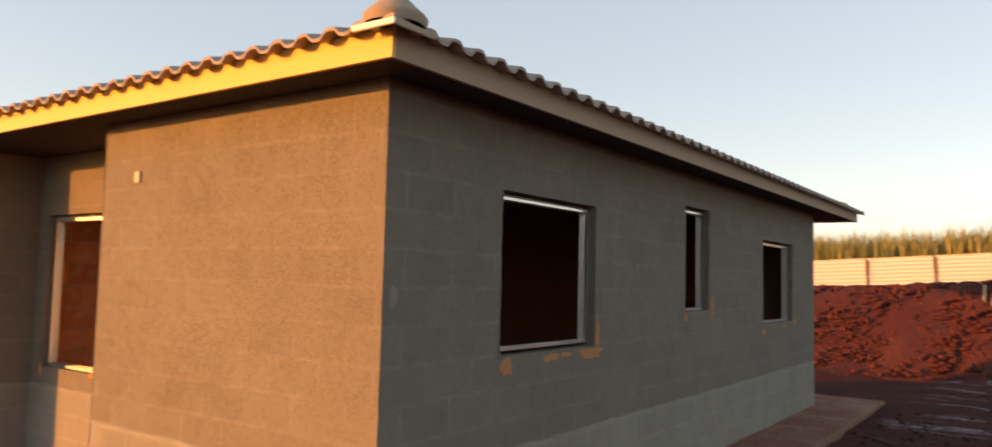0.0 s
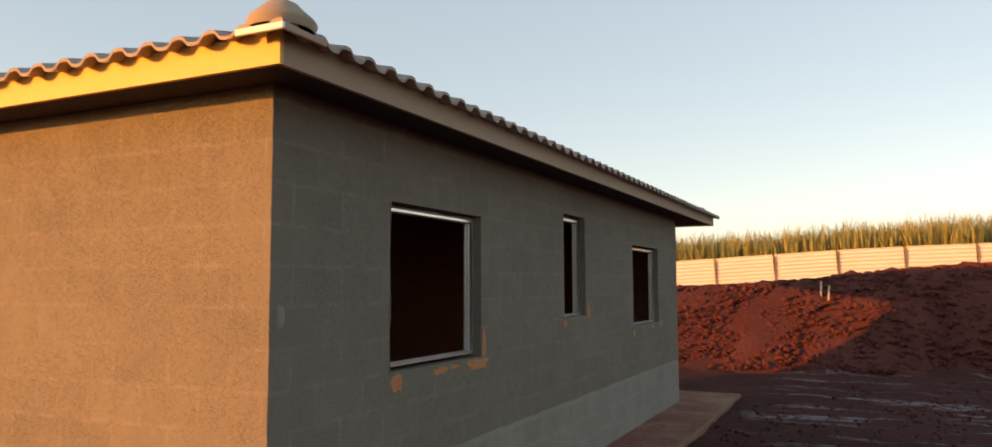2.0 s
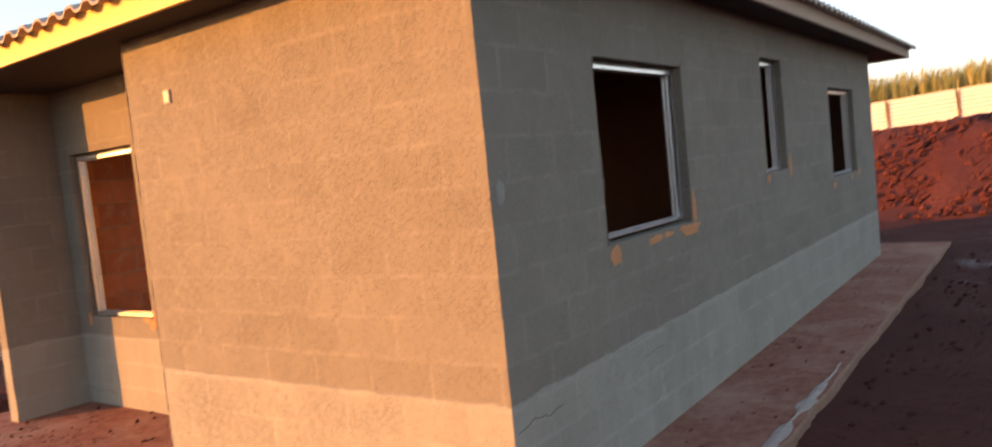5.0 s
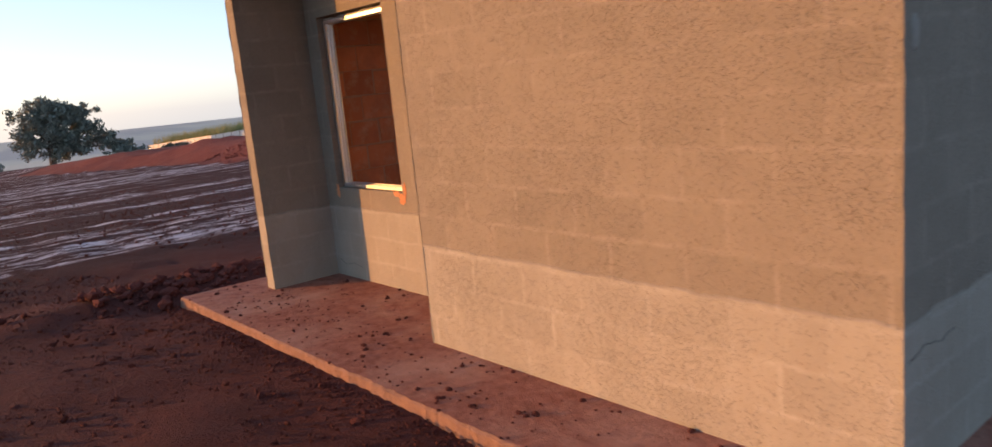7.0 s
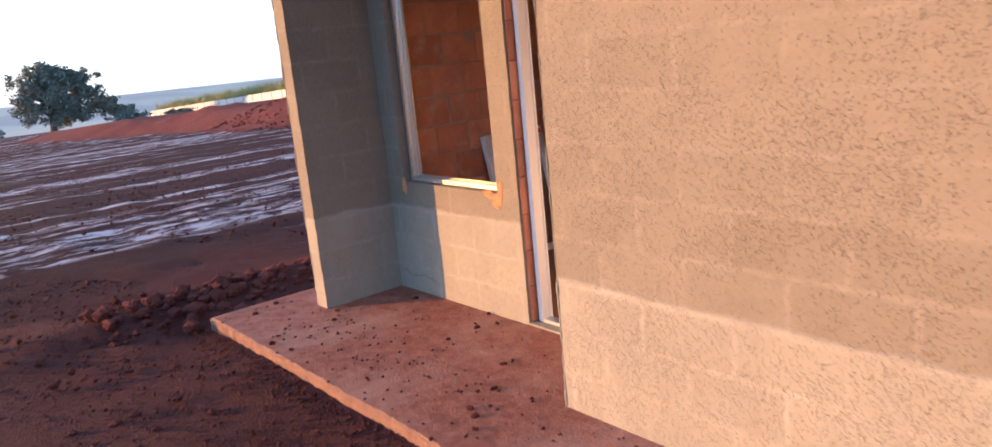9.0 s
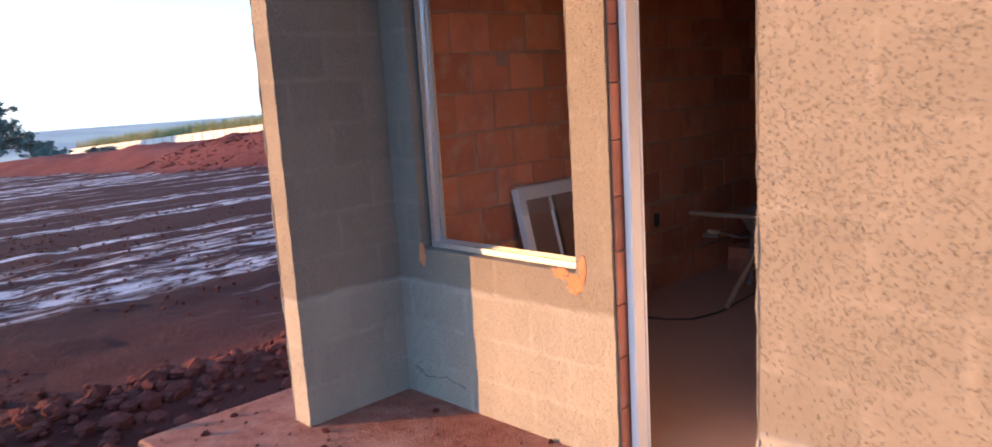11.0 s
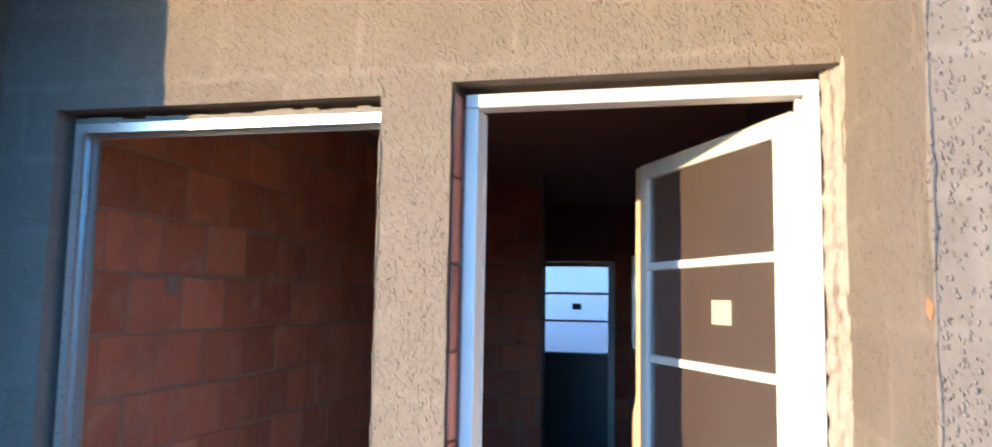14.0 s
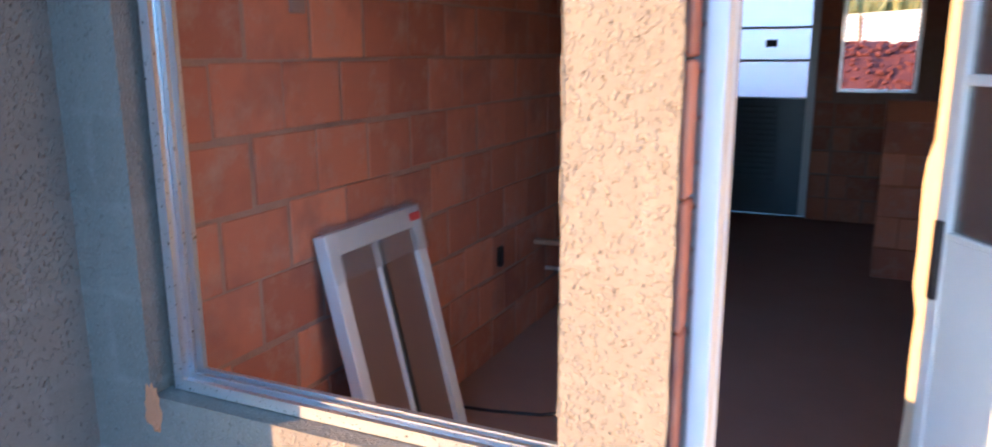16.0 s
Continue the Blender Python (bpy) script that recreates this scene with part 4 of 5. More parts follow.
DARK_GLASS, _, _ = material("dark_filmed_glass", 0.15, 0.0, (0.20, 0.13, 0.105))
leaning_sash(pose(-7.38, 4.165, 0.012, 0, 0, 90) @ pose(0, 0, 0, -13.5, 0, 0))

STEEL = make_plain("worn_grey_steel", (0.19, 0.16, 0.14), (0.34, 0.30, 0.265), 9, 0.6, 0.1, strength=0.3)
WOOD = make_plain("grey_wood", (0.24, 0.15, 0.09), (0.42, 0.29, 0.19), 6, 0.75, strength=0.3, stretch=(8, 8, 8))
RUBBER = make_plain("tyre_rubber", (0.02, 0.02, 0.02), (0.04, 0.04, 0.04), 20, 0.8)
BOXM = make_plain("dusty_grey_plastic", (0.24, 0.15, 0.12), (0.33, 0.22, 0.18), 20, 0.6)
BLUE = make_plain("blue_plastic", (0.03, 0.17, 0.42), (0.05, 0.24, 0.52), 15, 0.45)
SACK = make_plain("grey_green_sack", (0.30, 0.34, 0.31), (0.46, 0.49, 0.45), 15, 0.8)


def wheelbarrow(m):
    """Builder's barrow: wheel towards +x, grips towards -x."""
    b = thing("wheelbarrow", "grey steel builder's wheelbarrow with wooden grips, loaded with odds and ends", "wheelbarrow")
    bm = bmesh.new()
    seg = 28
    def ring(rx, ry, cx, z, th=0.0):
        return [bm.verts.new((cx + (rx - th) * (abs(math.cos(t)) ** 0.75) * (1 if math.cos(t) > 0 else -1), (ry - th) * (abs(math.sin(t)) ** 0.75) * (1 if math.sin(t) > 0 else -1), z + 0.05 * max(0, math.cos(t)))) for t in (2 * math.pi * k / seg for k in range(seg))]
    rings = [ring(0.45, 0.31, 0.02, 0.62), ring(0.43, 0.29, 0.02, 0.605), ring(0.33, 0.22, 0.03, 0.43), ring(0.25, 0.16, 0.04, 0.37)]
    inner = [ring(0.44, 0.30, 0.02, 0.622, 0.012), ring(0.33, 0.22, 0.03, 0.436, 0.006), ring(0.25, 0.16, 0.04, 0.376, 0.006)]
    for a, c in list(zip(rings, rings[1:])) + [(rings[0], inner[0])] + list(zip(inner, inner[1:])):
        for k in range(seg):
            bm.faces.new((a[k], a[(k + 1) % seg], c[(k + 1) % seg], c[k]))
    bm.faces.new(rings[-1][::-1])
    bm.faces.new(inner[-1])
    part("tray", bm, STEEL, b, smooth=True)
    for s in (-1, 1):
        bm = bmesh.new()
        tube(bm, [(0.62, 0.05 * s, 0.22), (0.30, 0.15 * s, 0.345), (-0.30, 0.26 * s, 0.44), (-0.55, 0.29 * s, 0.53)], 0.017)
        part("chassis_tube", bm, STEEL, b, smooth=True)
        bm = bmesh.new()
        tube(bm, [(-0.52, 0.286 * s, 0.52), (-0.86, 0.31 * s, 0.60)], 0.021)
        part("grip", bm, WOOD, b, "grey wooden grip", smooth=True)
        bm = bmesh.new()
        tube(bm, [(-0.16, 0.20 * s, 0.40), (-0.24, 0.19 * s, 0.02), (-0.30, 0.19 * s, 0.012)], 0.015)
        part("leg", bm, STEEL, b, smooth=True)
    bm = bmesh.new()
    tube(bm, [(-0.215, -0.19, 0.14), (-0.215, 0.19, 0.14)], 0.012)
    part("leg_brace", bm, STEEL, b, smooth=True)
    bm = bmesh.new()
    n, r, rr = 24, 0.145, 0.042
    gr = [[bm.verts.new((0.62 + (r + rr * math.cos(q)) * math.cos(p), rr * math.sin(q), 0.19 + (r + rr * math.cos(q)) * math.sin(p))) for q in (2 * math.pi * k / 10 for k in range(10))] for p in (2 * math.pi * j / n for j in range(n))]
    for j in range(n):
        for k in range(10):
            bm.faces.new((gr[j][k], gr[(j + 1) % n][k], gr[(j + 1) % n][(k + 1) % 10], gr[j][(k + 1) % 10]))
    wh = part("wheel", bm, RUBBER, b, "black rubber tyre", smooth=True)
    bm = bmesh.new()
    tube(bm, [(0.62, -0.06, 0.19), (0.62, 0.06, 0.19)], 0.11, 20)
    part("rim", bm, STEEL, wh)
    b.matrix_world = m
    return b


BAR = pose(-7.06, 6.33, 0.012, 0, 0, 102) @ Matrix.Diagonal((0.85, 0.98, 0.78, 1))
wheelbarrow(BAR)


def lumpy_box(name, label, cat, size, mat, m, seed):
    ob_ = thing(name, label, cat)
    bm = bmesh.new()
    add_box(bm, -size[0] / 2, -size[1] / 2, 0, size[0] / 2, size[1] / 2, size[2])
    bmesh.ops.subdivide_edges(bm, edges=bm.edges[:], cuts=4, use_grid_fill=True)
    for v in bm.verts:
        v.co += Vector((noise.noise(v.co * 9 + Vector((seed, 0, 0))), noise.noise(v.co * 9 + Vector((0, seed, 0))), noise.noise(v.co * 9 + Vector((0, 0, seed))))) * 0.018
    part("body", bm, mat, ob_, smooth=True)
    ob_.matrix_world = m
    return ob_


lumpy_box("plastic_crate", "blue plastic box lying in the wheelbarrow", "box", (0.22, 0.16, 0.12), BLUE, BAR @ pose(-0.04, 0.04, 0.48, 6, 8, 20), 1)
lumpy_box("folded_sack", "folded grey-green sack in the wheelbarrow", "sack", (0.34, 0.15, 0.10), SACK, BAR @ pose(0.16, -0.10, 0.50, 4, -6, 60), 5)
lumpy_box("folded_sack", "crumpled grey sack filling the wheelbarrow", "sack", (0.5, 0.32, 0.12), SACK, BAR @ pose(0.02, 0, 0.385, 0, 0, 5), 9)
hoe = thing("hoe", "hoe with a long wooden handle leaning on the wheelbarrow", "hoe")
bm = bmesh.new()
tube(bm, [(-7.015, 5.42, 0.03), (-6.99, 5.95, 0.46), (-6.965, 6.20, 0.58)], 0.017)
part("handle", bm, WOOD, hoe, smooth=True)
bm = bmesh.new()
add_box(bm, -0.09, -0.006, -0.11, 0.09, 0.006, 0.02, m=pose(-6.96, 6.22, 0.59, 20, 0, 30), bevel=0.003)
part("blade", bm, STEEL, hoe)
pl = thing("plank", "loose grey plank lying across the wheelbarrow", "plank")
bm = bmesh.new()
add_box(bm, -0.42, -0.025, 0.0, 0.38, 0.025, 0.025, bevel=0.003)
part("board", bm, WOOD, pl)
pl.matrix_world = pose(-7.20, 6.02, 0.497, 0, 0, 4)


def hollow_block(m, label):
    b = thing("clay_block", label, "brick", group="spare clay blocks")
    bm = bmesh.new()
    L, W, Hh, t = 0.19, 0.19, 0.09, 0.012
    ys, zs = [], []
    for k in range(4):
        y = k * (W - t) / 3
        ys += [y, y + t]
    for k in range(3):
        z = k * (Hh - t) / 2
        zs += [z, z + t]
    solid = lambda i, k: 0 <= i < 7 and 0 <= k < 5 and (i % 2 == 0 or k % 2 == 0)  # noqa: E731
    seen = {}

    def v(x, i, k):
        if (x, i, k) not in seen:
            seen[x, i, k] = bm.verts.new((x, ys[i], zs[k]))
        return seen[x, i, k]

    for i in range(7):
        for k in range(5):
            if not solid(i, k):
                continue
            for x in (0, L):
                bm.faces.new((v(x, i, k), v(x, i + 1, k), v(x, i + 1, k + 1), v(x, i, k + 1)))
            for di, dk, p, q in ((-1, 0, (0, 0), (0, 1)), (1, 0, (1, 0), (1, 1)), (0, -1, (0, 0), (1, 0)), (0, 1, (0, 1), (1, 1))):
                if not solid(i + di, k + dk):
                    bm.faces.new((v(0, i + p[0], k + p[1]), v(0, i + q[0], k + q[1]), v(L, i + q[0], k + q[1]), v(L, i + p[0], k + p[1])))
    part("shell", bm, CLAY, b)
    b.matrix_world = m
    return b


hollow_block(pose(-7.53, 6.36, 0.012, 0, 0, 5), "spare hollow clay block on the floor")
hollow_block(pose(-7.525, 6.365, 0.103, 0, 0, 2), "spare hollow clay block stacked on another")
cb = thing("cable", "thin black cable lying in a curve on the floor", "cable")
bm = bmesh.new()
tube(bm, [(-7.62 + 0.02, 4.95, 0.02), (-7.40, 4.98, 0.018), (-7.20, 5.03, 0.018), (-7.08, 5.12, 0.018), (-7.02, 5.35, 0.018), (-7.05, 5.9, 0.018), (-7.15, 6.5, 0.018), (-7.2, 7.2, 0.018)], 0.007)
part("sheath", bm, BLACKM, cb, smooth=True)
ph = thing("conduit_hole", "ragged dark conduit hole knocked into the brick partition", "outlet", (-7.045, PART_Y - 0.006, 1.32))
bm = bmesh.new()
hole = [bm.verts.new((0.075 * (0.8 + 0.35 * noise.noise(Vector((math.cos(a) * 1.3, math.sin(a) * 1.3, 2)))) * math.cos(a), -0.002, 0.065 * (0.8 + 0.35 * noise.noise(Vector((math.cos(a) * 1.3, math.sin(a) * 1.3, 2)))) * math.sin(a))) for a in (2 * math.pi * k / 18 for k in range(18))]
back = [bm.verts.new((v_.co.x * 0.6, 0.010, v_.co.z * 0.6)) for v_ in hole]
for k in range(18):
    bm.faces.new((hole[k], hole[(k + 1) % 18], back[(k + 1) % 18], back[k]))
bm.faces.new(back)
part("recess", bm, BLACKM, ph)
jb = thing("junction_box", "grey-blue plastic junction box let into the brick wall", "junction box", (XL + 0.008, 4.16, 1.65))
box_part("box_rim", (-0.004, -0.036, -0.040, 0.005, 0.036, 0.040), BOXM, jb, bevel=0.004)
box_part("cover", (0.0055, -0.026, -0.030, 0.008, 0.026, 0.030), BOXM, jb, bevel=0.001)
so = thing("cable_outlet", "dark conduit hole in the brick wall", "outlet", (XL + 0.016, 5.60, 0.515))
box_part("hole", (-0.004, -0.025, -0.05, 0.004, 0.025, 0.05), BLACKM, so, bevel=0.01)
pp = thing("pipe_stub", "short pale pipe stub sticking out of the brick wall", "pipe", (XL + 0.012, 6.22, 0.30))
bm = bmesh.new()
tube(bm, [(0, 0, 0), (0.12, 0.01, 0)], 0.014)
part("stub", bm, CEMENT, pp, smooth=True)

# ---------------------------------------------------------------- fence on the bank
SHEET = make_plain("pale_fence_sheet", (0.50, 0.49, 0.47), (0.62, 0.61, 0.58), 1.5, 0.55, strength=0.05)
POSTM = make_plain("rusty_post", (0.16, 0.10, 0.07), (0.28, 0.19, 0.13), 6, 0.8)
fence_z = lambda x: plateau(x) - 0.05  # noqa: E731
fence = thing("fence", "long fence of pale ribbed metal sheets on brown posts", "fence", (0, FENCE_Y, 0))
bm = bmesh.new()
rows, n = [], 33
for side in (0.0, 0.004):
    for x in (0.0, 2.46):
        rows.append([bm.verts.new((x, -0.018 * math.cos(2 * math.pi * k / 4) + side, 1.28 * k / (n - 1))) for k in range(n)])
for k in range(n - 1):
    bm.faces.new((rows[0][k], rows[1][k], rows[1][k + 1], rows[0][k + 1]))
    bm.faces.new((rows[2][k], rows[2][k + 1], rows[3][k + 1], rows[3][k]))
sheet0 = part("fence_sheet", bm, SHEET, fence)
post0 = box_part("post", (-0.035, -0.06, -0.3, 0.035, -0.024, 1.22), POSTM, fence, bevel=0.005)
PITCH_X = 2.53
for i in range(-49, 20):
    x = -1.30 + i * PITCH_X
    za, zb = fence_z(x), fence_z(x + PITCH_X)
    if i == 0:
        s_, p_ = sheet0, post0
    else:
        s_, p_ = new("fence_sheet", sheet0.data), new("post", post0.data)
        s_.parent = p_.parent = fence
    s_.location = (x + 0.02, 0, za + 0.02)
    s_.rotation_euler = (0, -math.atan2(zb - za, PITCH_X), 0)
    p_.location = (x, 0, za)


# ---------------------------------------------------------------- sugar cane behind it
def make_leaf(name, c1, c2):
    m, nt, b = material(name, 0.6)
    g = nt.nodes.new("ShaderNodeNewGeometry")
    set_color(nt, b, mix(nt, g.outputs["Random Per Island"], c1, c2))
    return m


CANE = make_leaf("cane_leaf", (0.16, 0.18, 0.05), (0.38, 0.34, 0.14))


def build_cane():
    rnd = random.Random(7)
    vs, fs = [], []
    for _ in range(14000):
        x = rnd.uniform(-126, 44) if rnd.random() < 0.6 else rnd.uniform(-26, 16)
        y = FENCE_Y + rnd.uniform(0.8, 7.5)
        z0 = plateau(x) + 0.0
        hgt = rnd.uniform(2.0, 2.7) + 0.25 * noise.noise(Vector((x * 0.15, y * 0.3, 0)))
        for _ in range(5):
            a = rnd.uniform(0, 2 * math.pi)
            dx, dy = math.cos(a), math.sin(a)
            w = rnd.uniform(0.011, 0.028)
            base = rnd.uniform(0.0, 0.65) * hgt
            reach = rnd.uniform(0.15, 0.7)
            tip = base + rnd.uniform(0.35, 0.95) * (hgt - base) + 0.25
            b = len(vs)
            for t in (0, 0.5, 1):
                px, py = x + dx * reach * t * t, y + dy * reach * t * t
                pz = z0 + base + (tip - base) * (1.35 * t - 0.35 * t * t) * 1.0
                ww = w * (1, 0.8, 0.05)[int(t * 2)]
                vs += [(px - dy * ww, py + dx * ww, pz), (px + dy * ww, py - dx * ww, pz)]
            fs += [(b, b + 1, b + 3, b + 2), (b + 2, b + 3, b + 5, b + 4)]
    me = bpy.data.meshes.new("sugar_cane")
    me.from_pydata(vs, [], fs)
    me.materials.append(CANE)
    tagged(new("sugar_cane", me), "tall yellow-green sugar cane field behind the fence", "crop", kind="stuff")


build_cane()

# ---------------------------------------------------------------- trees
BARK = make_plain("tree_bark", (0.06, 0.045, 0.035), (0.12, 0.09, 0.07), 3, 0.9)
# Leaves are paled and blued: the haze of distance is in their colour.
LEAFM = make_leaf("tree_leaf", (0.12, 0.145, 0.125), (0.20, 0.22, 0.18))


def tree(name, label, at, lobes, seed, leaves=7000, leaf=0.22):
    """lobes: (x, y, z, radius x, radius z) of the crown's masses."""
    rnd = random.Random(seed)
    t = thing(name, label, "tree", at)
    bm = bmesh.new()
    top = max(l[2] for l in lobes)
    tube(bm, [(0, 0, -0.3), (0.1, 0.05, top * 0.25), (0.0, 0.1, top * 0.55)], 0.42, 10, 0.22)
    for lx, ly, lz, rx, rz in lobes:
        mid = (lx * 0.4, ly * 0.4, top * 0.3 + (lz - top * 0.3) * 0.5)
        tube(bm, [(0.02, 0.05, top * 0.22), mid, (lx, ly, lz)], 0.18, 6, 0.04)
    part("trunk", bm, BARK, t)
    vs, fs = [], []
    total = sum(l[3] ** 2 for l in lobes)
    for lx, ly, lz, rx, rz in lobes:
        clumps = [(rnd.gauss(0, 0.55), rnd.gauss(0, 0.55), rnd.gauss(0, 0.55)) for _ in range(26)]
        for _ in range(int(leaves * rx ** 2 / total)):
            c = rnd.choice(clumps)
            r = 0.30
            p = Vector((lx + rx * (c[0] + rnd.gauss(0, r * 0.6)), ly + rx * (c[1] + rnd.gauss(0, r * 0.6)), lz + rz * (c[2] + rnd.gauss(0, r * 0.6))))
            n1 = Vector((rnd.gauss(0, 1), rnd.gauss(0, 1), rnd.gauss(0, 1))).normalized()
            n2 = n1.orthogonal().normalized()
            s = leaf * rnd.uniform(0.6, 1.4)
            b = len(vs)
            vs += [p - n1 * s, p + n2 * s * 0.45, p + n1 * s, p - n2 * s * 0.45]
            fs.append((b, b + 1, b + 2, b + 3))
    me = bpy.data.meshes.new("crown")
    me.from_pydata(vs, [], fs)
    me.materials.append(LEAFM)
    c = new("crown", me)
    c.parent = t
    return t


TX, TY = -106.4, 19.6
tree("tree", "broad dark eucalyptus-like tree at the edge of the field", (TX, TY, ground_z(TX, TY)),
     [(0, -1.6, 5.2, 1.5, 1.4), (0.2, -0.5, 6.5, 1.3, 1.2), (0, 0.7, 6.9, 1.2, 1.0), (0.3, 1.9, 5.4, 1.6, 1.4), (0, 3.5, 5.7, 1.2, 1.0), (0.2, 4.5, 4.1, 1.5, 1.3), (0, 6.0, 2.7, 1.3, 1.0), (0, 7.6, 1.6, 1.1, 0.7), (0.2, 0.5, 3.4, 2.0, 1.7), (0, -1.9, 3.2, 1.5, 1.5), (0, 2.6, 2.2, 2.0, 1.4)], 3, 15000, 0.22)
for i, (dx, dy, s) in enumerate(((3, 7.2, 1.0), (1, -7.5, 0.9), (5, -11, 1.1), (-8, 10.5, 0.9), (2, 14, 0.6), (-4, -16, 1.2))):
    tree("shrub", "low dark shrub beside the bare field", (TX + dx, TY + dy, ground_z(TX + dx, TY + dy)),
         [(0, 0, 0.9 * s, 1.5 * s, 0.6 * s), (0.4, 1.2 * s, 0.7 * s, 1.1 * s, 0.5 * s)], 20 + i, 900, 0.2)


# ---------------------------------------------------------------- clods, gravel
def build_clods(name, label, spots, mat, flat=1.0):
    rnd = random.Random(11)
    proto = bmesh.new()
    bmesh.ops.create_icosphere(proto, subdivisions=1, radius=1)
    pv = [v.co.copy() for v in proto.verts]
    pf = [[v.index for v in f.verts] for f in proto.faces]
    proto.free()
    vs, fs = [], []
    for x, y, z, r in spots:
        b = len(vs)
        o = Vector((rnd.uniform(0, 50), rnd.uniform(0, 50), rnd.uniform(0, 50)))
        sx, sy, sz = rnd.uniform(0.8, 1.4), rnd.uniform(0.8, 1.4), rnd.uniform(0.55, 0.95) * flat
        for p in pv:
            k = r * (1 + 0.45 * noise.noise(p * 1.6 + o))
            vs.append((x + p.x * k * sx, y + p.y * k * sy, z + p.z * k * sz))
        fs += [[b + i for i in f] for f in pf]
    me = bpy.data.meshes.new(name)
    me.from_pydata(vs, [], fs)
    me.materials.append(mat)
    return tagged(new(name, me), label, "earth", kind="stuff")


rnd = random.Random(5)
spots = []
for _ in range(900):
    y = rnd.uniform(1.6, 9)
    x = -8.80 + rnd.gauss(0, 0.20) - 0.10 * math.sin(y * 1.7)
    spots.append((x, y, ground_z(x, y) + 0.09 * 0 + 0.01, rnd.uniform(0.015, 0.065) * (0.6 if rnd.random() < 0.5 else 1)))
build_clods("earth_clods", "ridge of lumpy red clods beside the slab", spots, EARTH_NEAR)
spots = []
for _ in range(9000):
    x, y = rnd.uniform(-11, 1), rnd.uniform(-1.5, 2.16)
    spots.append((x, y, ground_z(x, y) + 0.004, rnd.uniform(0.003, 0.012) if rnd.random() < 0.95 else rnd.uniform(0.014, 0.03)))
for _ in range(2600):
    x, y = rnd.uniform(-1.95, 5), rnd.uniform(2, 16)
    spots.append((x, y, ground_z(x, y) + 0.006, rnd.uniform(0.006, 0.024)))
for _ in range(2600):
    x, y = rnd.uniform(-26, -8.4), rnd.uniform(1, 9)
    spots.append((x, y, ground_z(x, y) + 0.006, rnd.uniform(0.006, 0.022)))
build_clods("loose_soil", "scattered crumbs of red soil on the yard", spots, EARTH_DARK)
spots = []
for _ in range(520):
    if rnd.random() < 0.6:
        x, y = rnd.uniform(-8.1, -2.2), rnd.uniform(2.2, 2.75)
    elif rnd.random() < 0.5:
        x, y = rnd.uniform(-7.6, -5.5), rnd.uniform(2.3, 3.34)
    else:
        x, y = rnd.uniform(-2.72, -2.1), rnd.uniform(2.2, 11)
    spots.append((x, y, 0.002, rnd.uniform(0.003, 0.010) if rnd.random() < 0.93 else 0.018))
for _ in range(800):
    x = rnd.uniform(-8.3, -2.0)
    y = 2.165 - abs(rnd.gauss(0, 0.10)) + 0.02 * math.sin(x * 5)
    spots.append((x, y, GZ + 0.003, rnd.uniform(0.003, 0.011)))
build_clods("soil_crumbs", "crumbs of red soil on the concrete apron", spots, EARTH_DARK)
spots = []
for _ in range(6500):
    x = rnd.uniform(-40, 26) if rnd.random() < 0.4 else rnd.uniform(-9, 9)
    k = rnd.random()
    y = bank_foot(x) + 0.2 + 3.6 * k
    spots.append((x, y, ground_z(x, y) + 0.02, rnd.uniform(0.02, 0.075)))
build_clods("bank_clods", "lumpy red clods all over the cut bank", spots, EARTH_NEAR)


def cement_smear():
    """Thin uneven sheet of spilt cement along the apron's edge."""
    bm = bmesh.new()
    rows = []
    for i in range(120):
        y = 3.15 + i * 0.0235
        fade = min(1, i / 25, (119 - i) / 40)
        c = -2.115 + 0.035 * noise.noise(Vector((y * 1.7, 3, 0))) + 0.012 * noise.noise(Vector((y * 9, 1, 0)))
        w = max(0.006, fade * (0.034 + 0.050 * noise.noise(Vector((y * 3.3, 7, 0))) + 0.02 * noise.noise(Vector((y * 14, 2, 0)))))
        row = []
        for k in range(7):
            f = k / 3 - 1
            h = 0.010 * (1 - f * f) + 0.003 * noise.noise(Vector((y * 30, f * 3, 5)))
            row.append(bm.verts.new((c + w * f, y, 0.0015 + max(0, h))))
        rows.append(row)
    for a, b in zip(rows, rows[1:]):
        for k in range(6):
            bm.faces.new((a[k], a[k + 1], b[k + 1], b[k]))
    tagged(mesh_object("cement_smear", bm, SPILL, True), "thin pale smear of spilt cement along the apron's edge", "cement", kind="stuff")


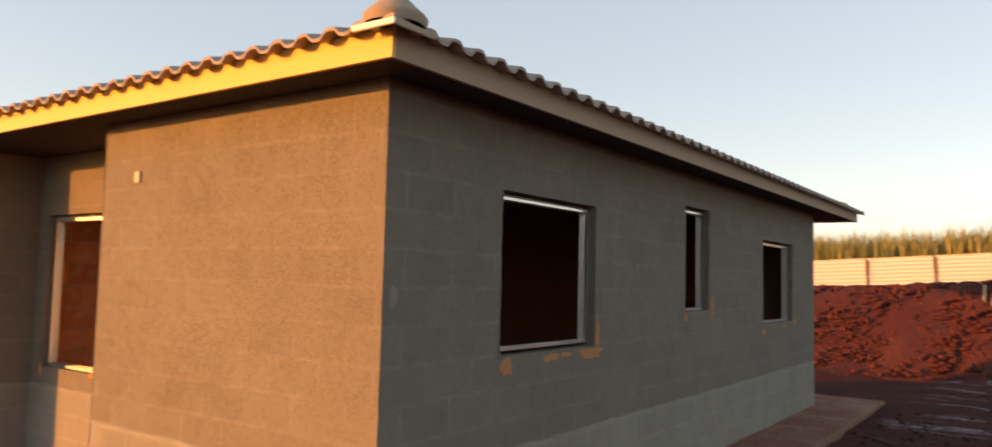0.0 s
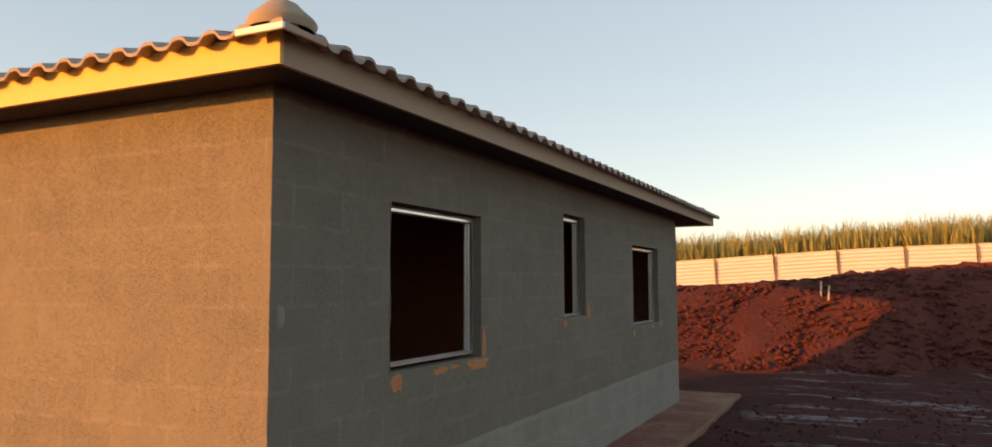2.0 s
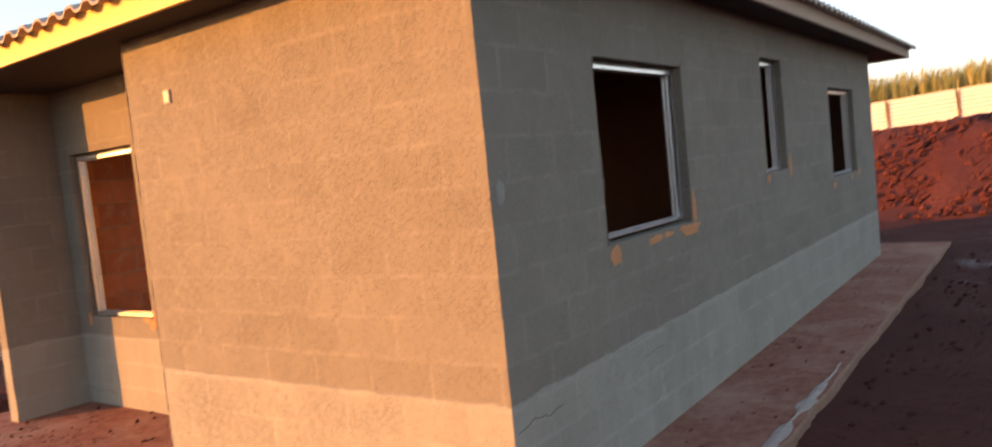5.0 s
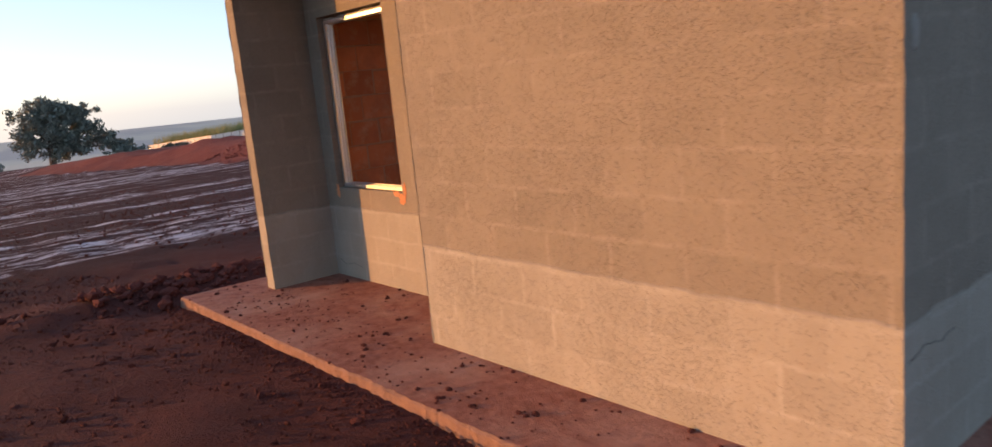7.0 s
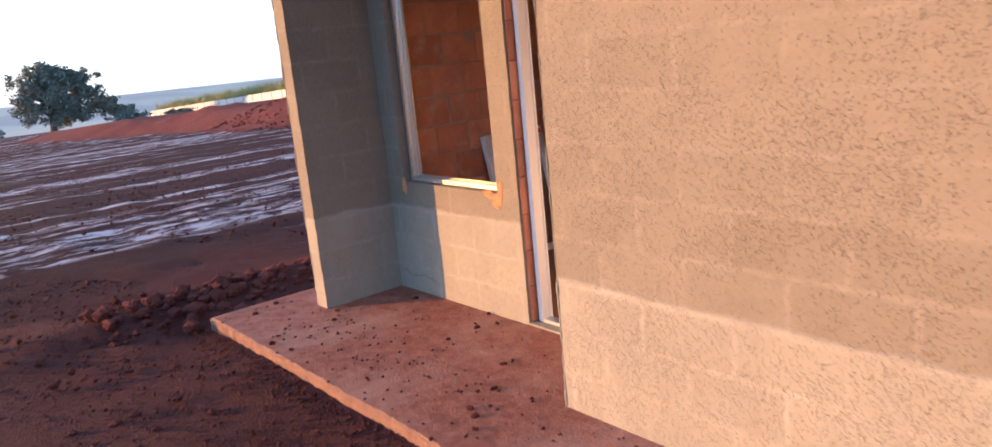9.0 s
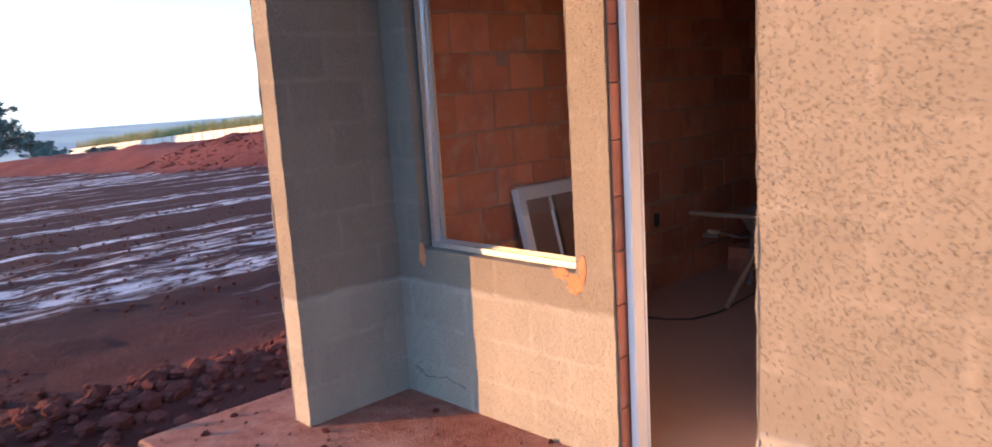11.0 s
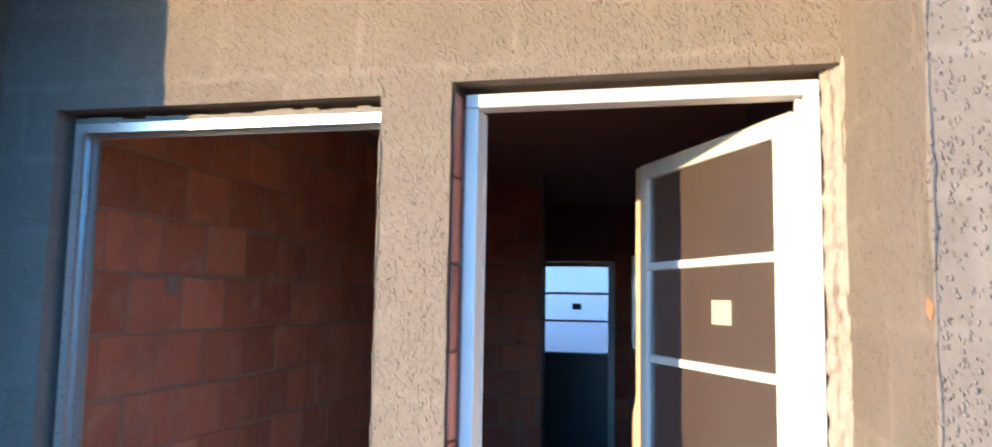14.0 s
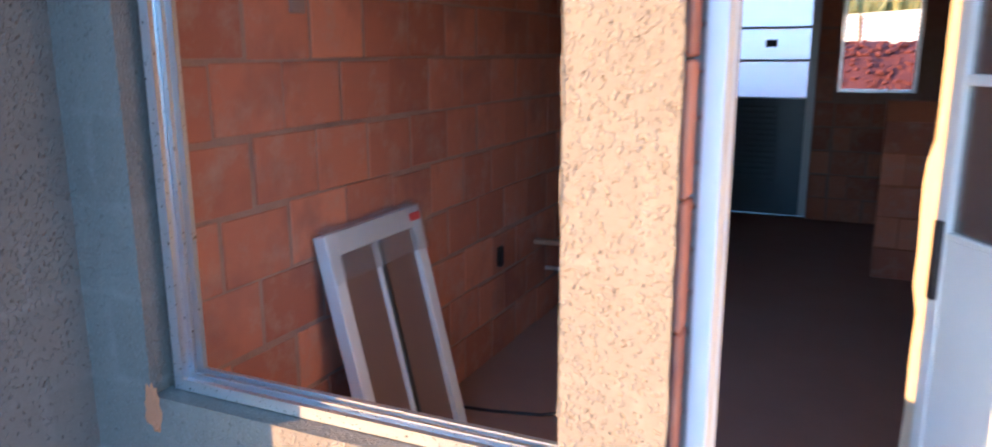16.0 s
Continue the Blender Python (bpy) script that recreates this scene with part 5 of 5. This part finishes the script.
cement_smear()
pg = thing("survey_pegs", "two thin pale stakes stuck in the bank", "stake", (-1.19, 19.0, ground_z(-1.19, 19.0)))
for dx, h in ((0, 0.36), (0.16, 0.26)):
    bm = bmesh.new()
    tube(bm, [(dx, 0, -0.1), (dx + 0.02, 0, h)], 0.022, 6)
    part("stake", bm, PAPER, pg)

# ---------------------------------------------------------------- clay bricks of the rooms seen through the openings
BL, BH = 0.29, 0.21
bm = bmesh.new()
add_box(bm, -0.008, 0, 0, 0.008, BL - 0.011, BH - 0.011, bevel=0.003)
brick_y = bpy.data.meshes.new("brick")
bmesh.ops.recalc_face_normals(bm, faces=bm.faces[:])
bm.to_mesh(brick_y)
bm.free()
brick_y.materials.append(CLAY)


def lay_bricks(parent, axis, c, u0, u1, z0, z1, turn):
    rnd = random.Random(len(parent.name))
    r = 0
    z = z0
    while z + BH <= z1 + 0.02:
        u = u0 - (BL / 2 if r % 2 else 0)
        while u < u1 - 0.02:
            a, b = max(u, u0), min(u + BL, u1)
            if b - a > 0.05:
                ob = new("brick", brick_y)
                ob.parent = parent
                off = rnd.uniform(-0.0025, 0.0025)
                if axis == "y":
                    ob.location = (c + off, a, z + rnd.uniform(-0.004, 0.004))
                else:
                    ob.location = (a, c + off, z + rnd.uniform(-0.004, 0.004))
                    ob.rotation_euler = (0, 0, -math.pi / 2)
                    ob.location.y += 0.0
                ob.scale = (1, (b - a) / BL * rnd.uniform(0.965, 1.015), rnd.uniform(0.955, 1.015))
            u += BL
        z += BH
        r += 1


lay_bricks(bpy.data.objects["wall_left"], "y", XL - 0.0035, YR + T + 0.005, PART_Y - 0.015, 0.012, 2.62, 0)
lay_bricks(bpy.data.objects["wall_partition"], "x", PART_Y + 0.0035, XL + 0.02, PART_X, 0.012, 2.62, 1)
lay_bricks(bpy.data.objects["wall_half"], "x", HALF_Y - 0.002, HALF_X, -4.6, 0.012, 1.18, 1)
lay_bricks(bpy.data.objects["wall_back"], "x", YB - 0.002, KD[1] + 0.005, KW[0], 0.012, 2.62, 1)
lay_bricks(bpy.data.objects["wall_back"], "x", YB - 0.002, KW[0] + 0.005, -4.6, 0.012, KW[2] - 0.01, 1)
lay_bricks(bpy.data.objects["wall_back"], "x", YB - 0.002, XL + 0.02, KD[0] - 0.005, 0.012, 2.62, 1)
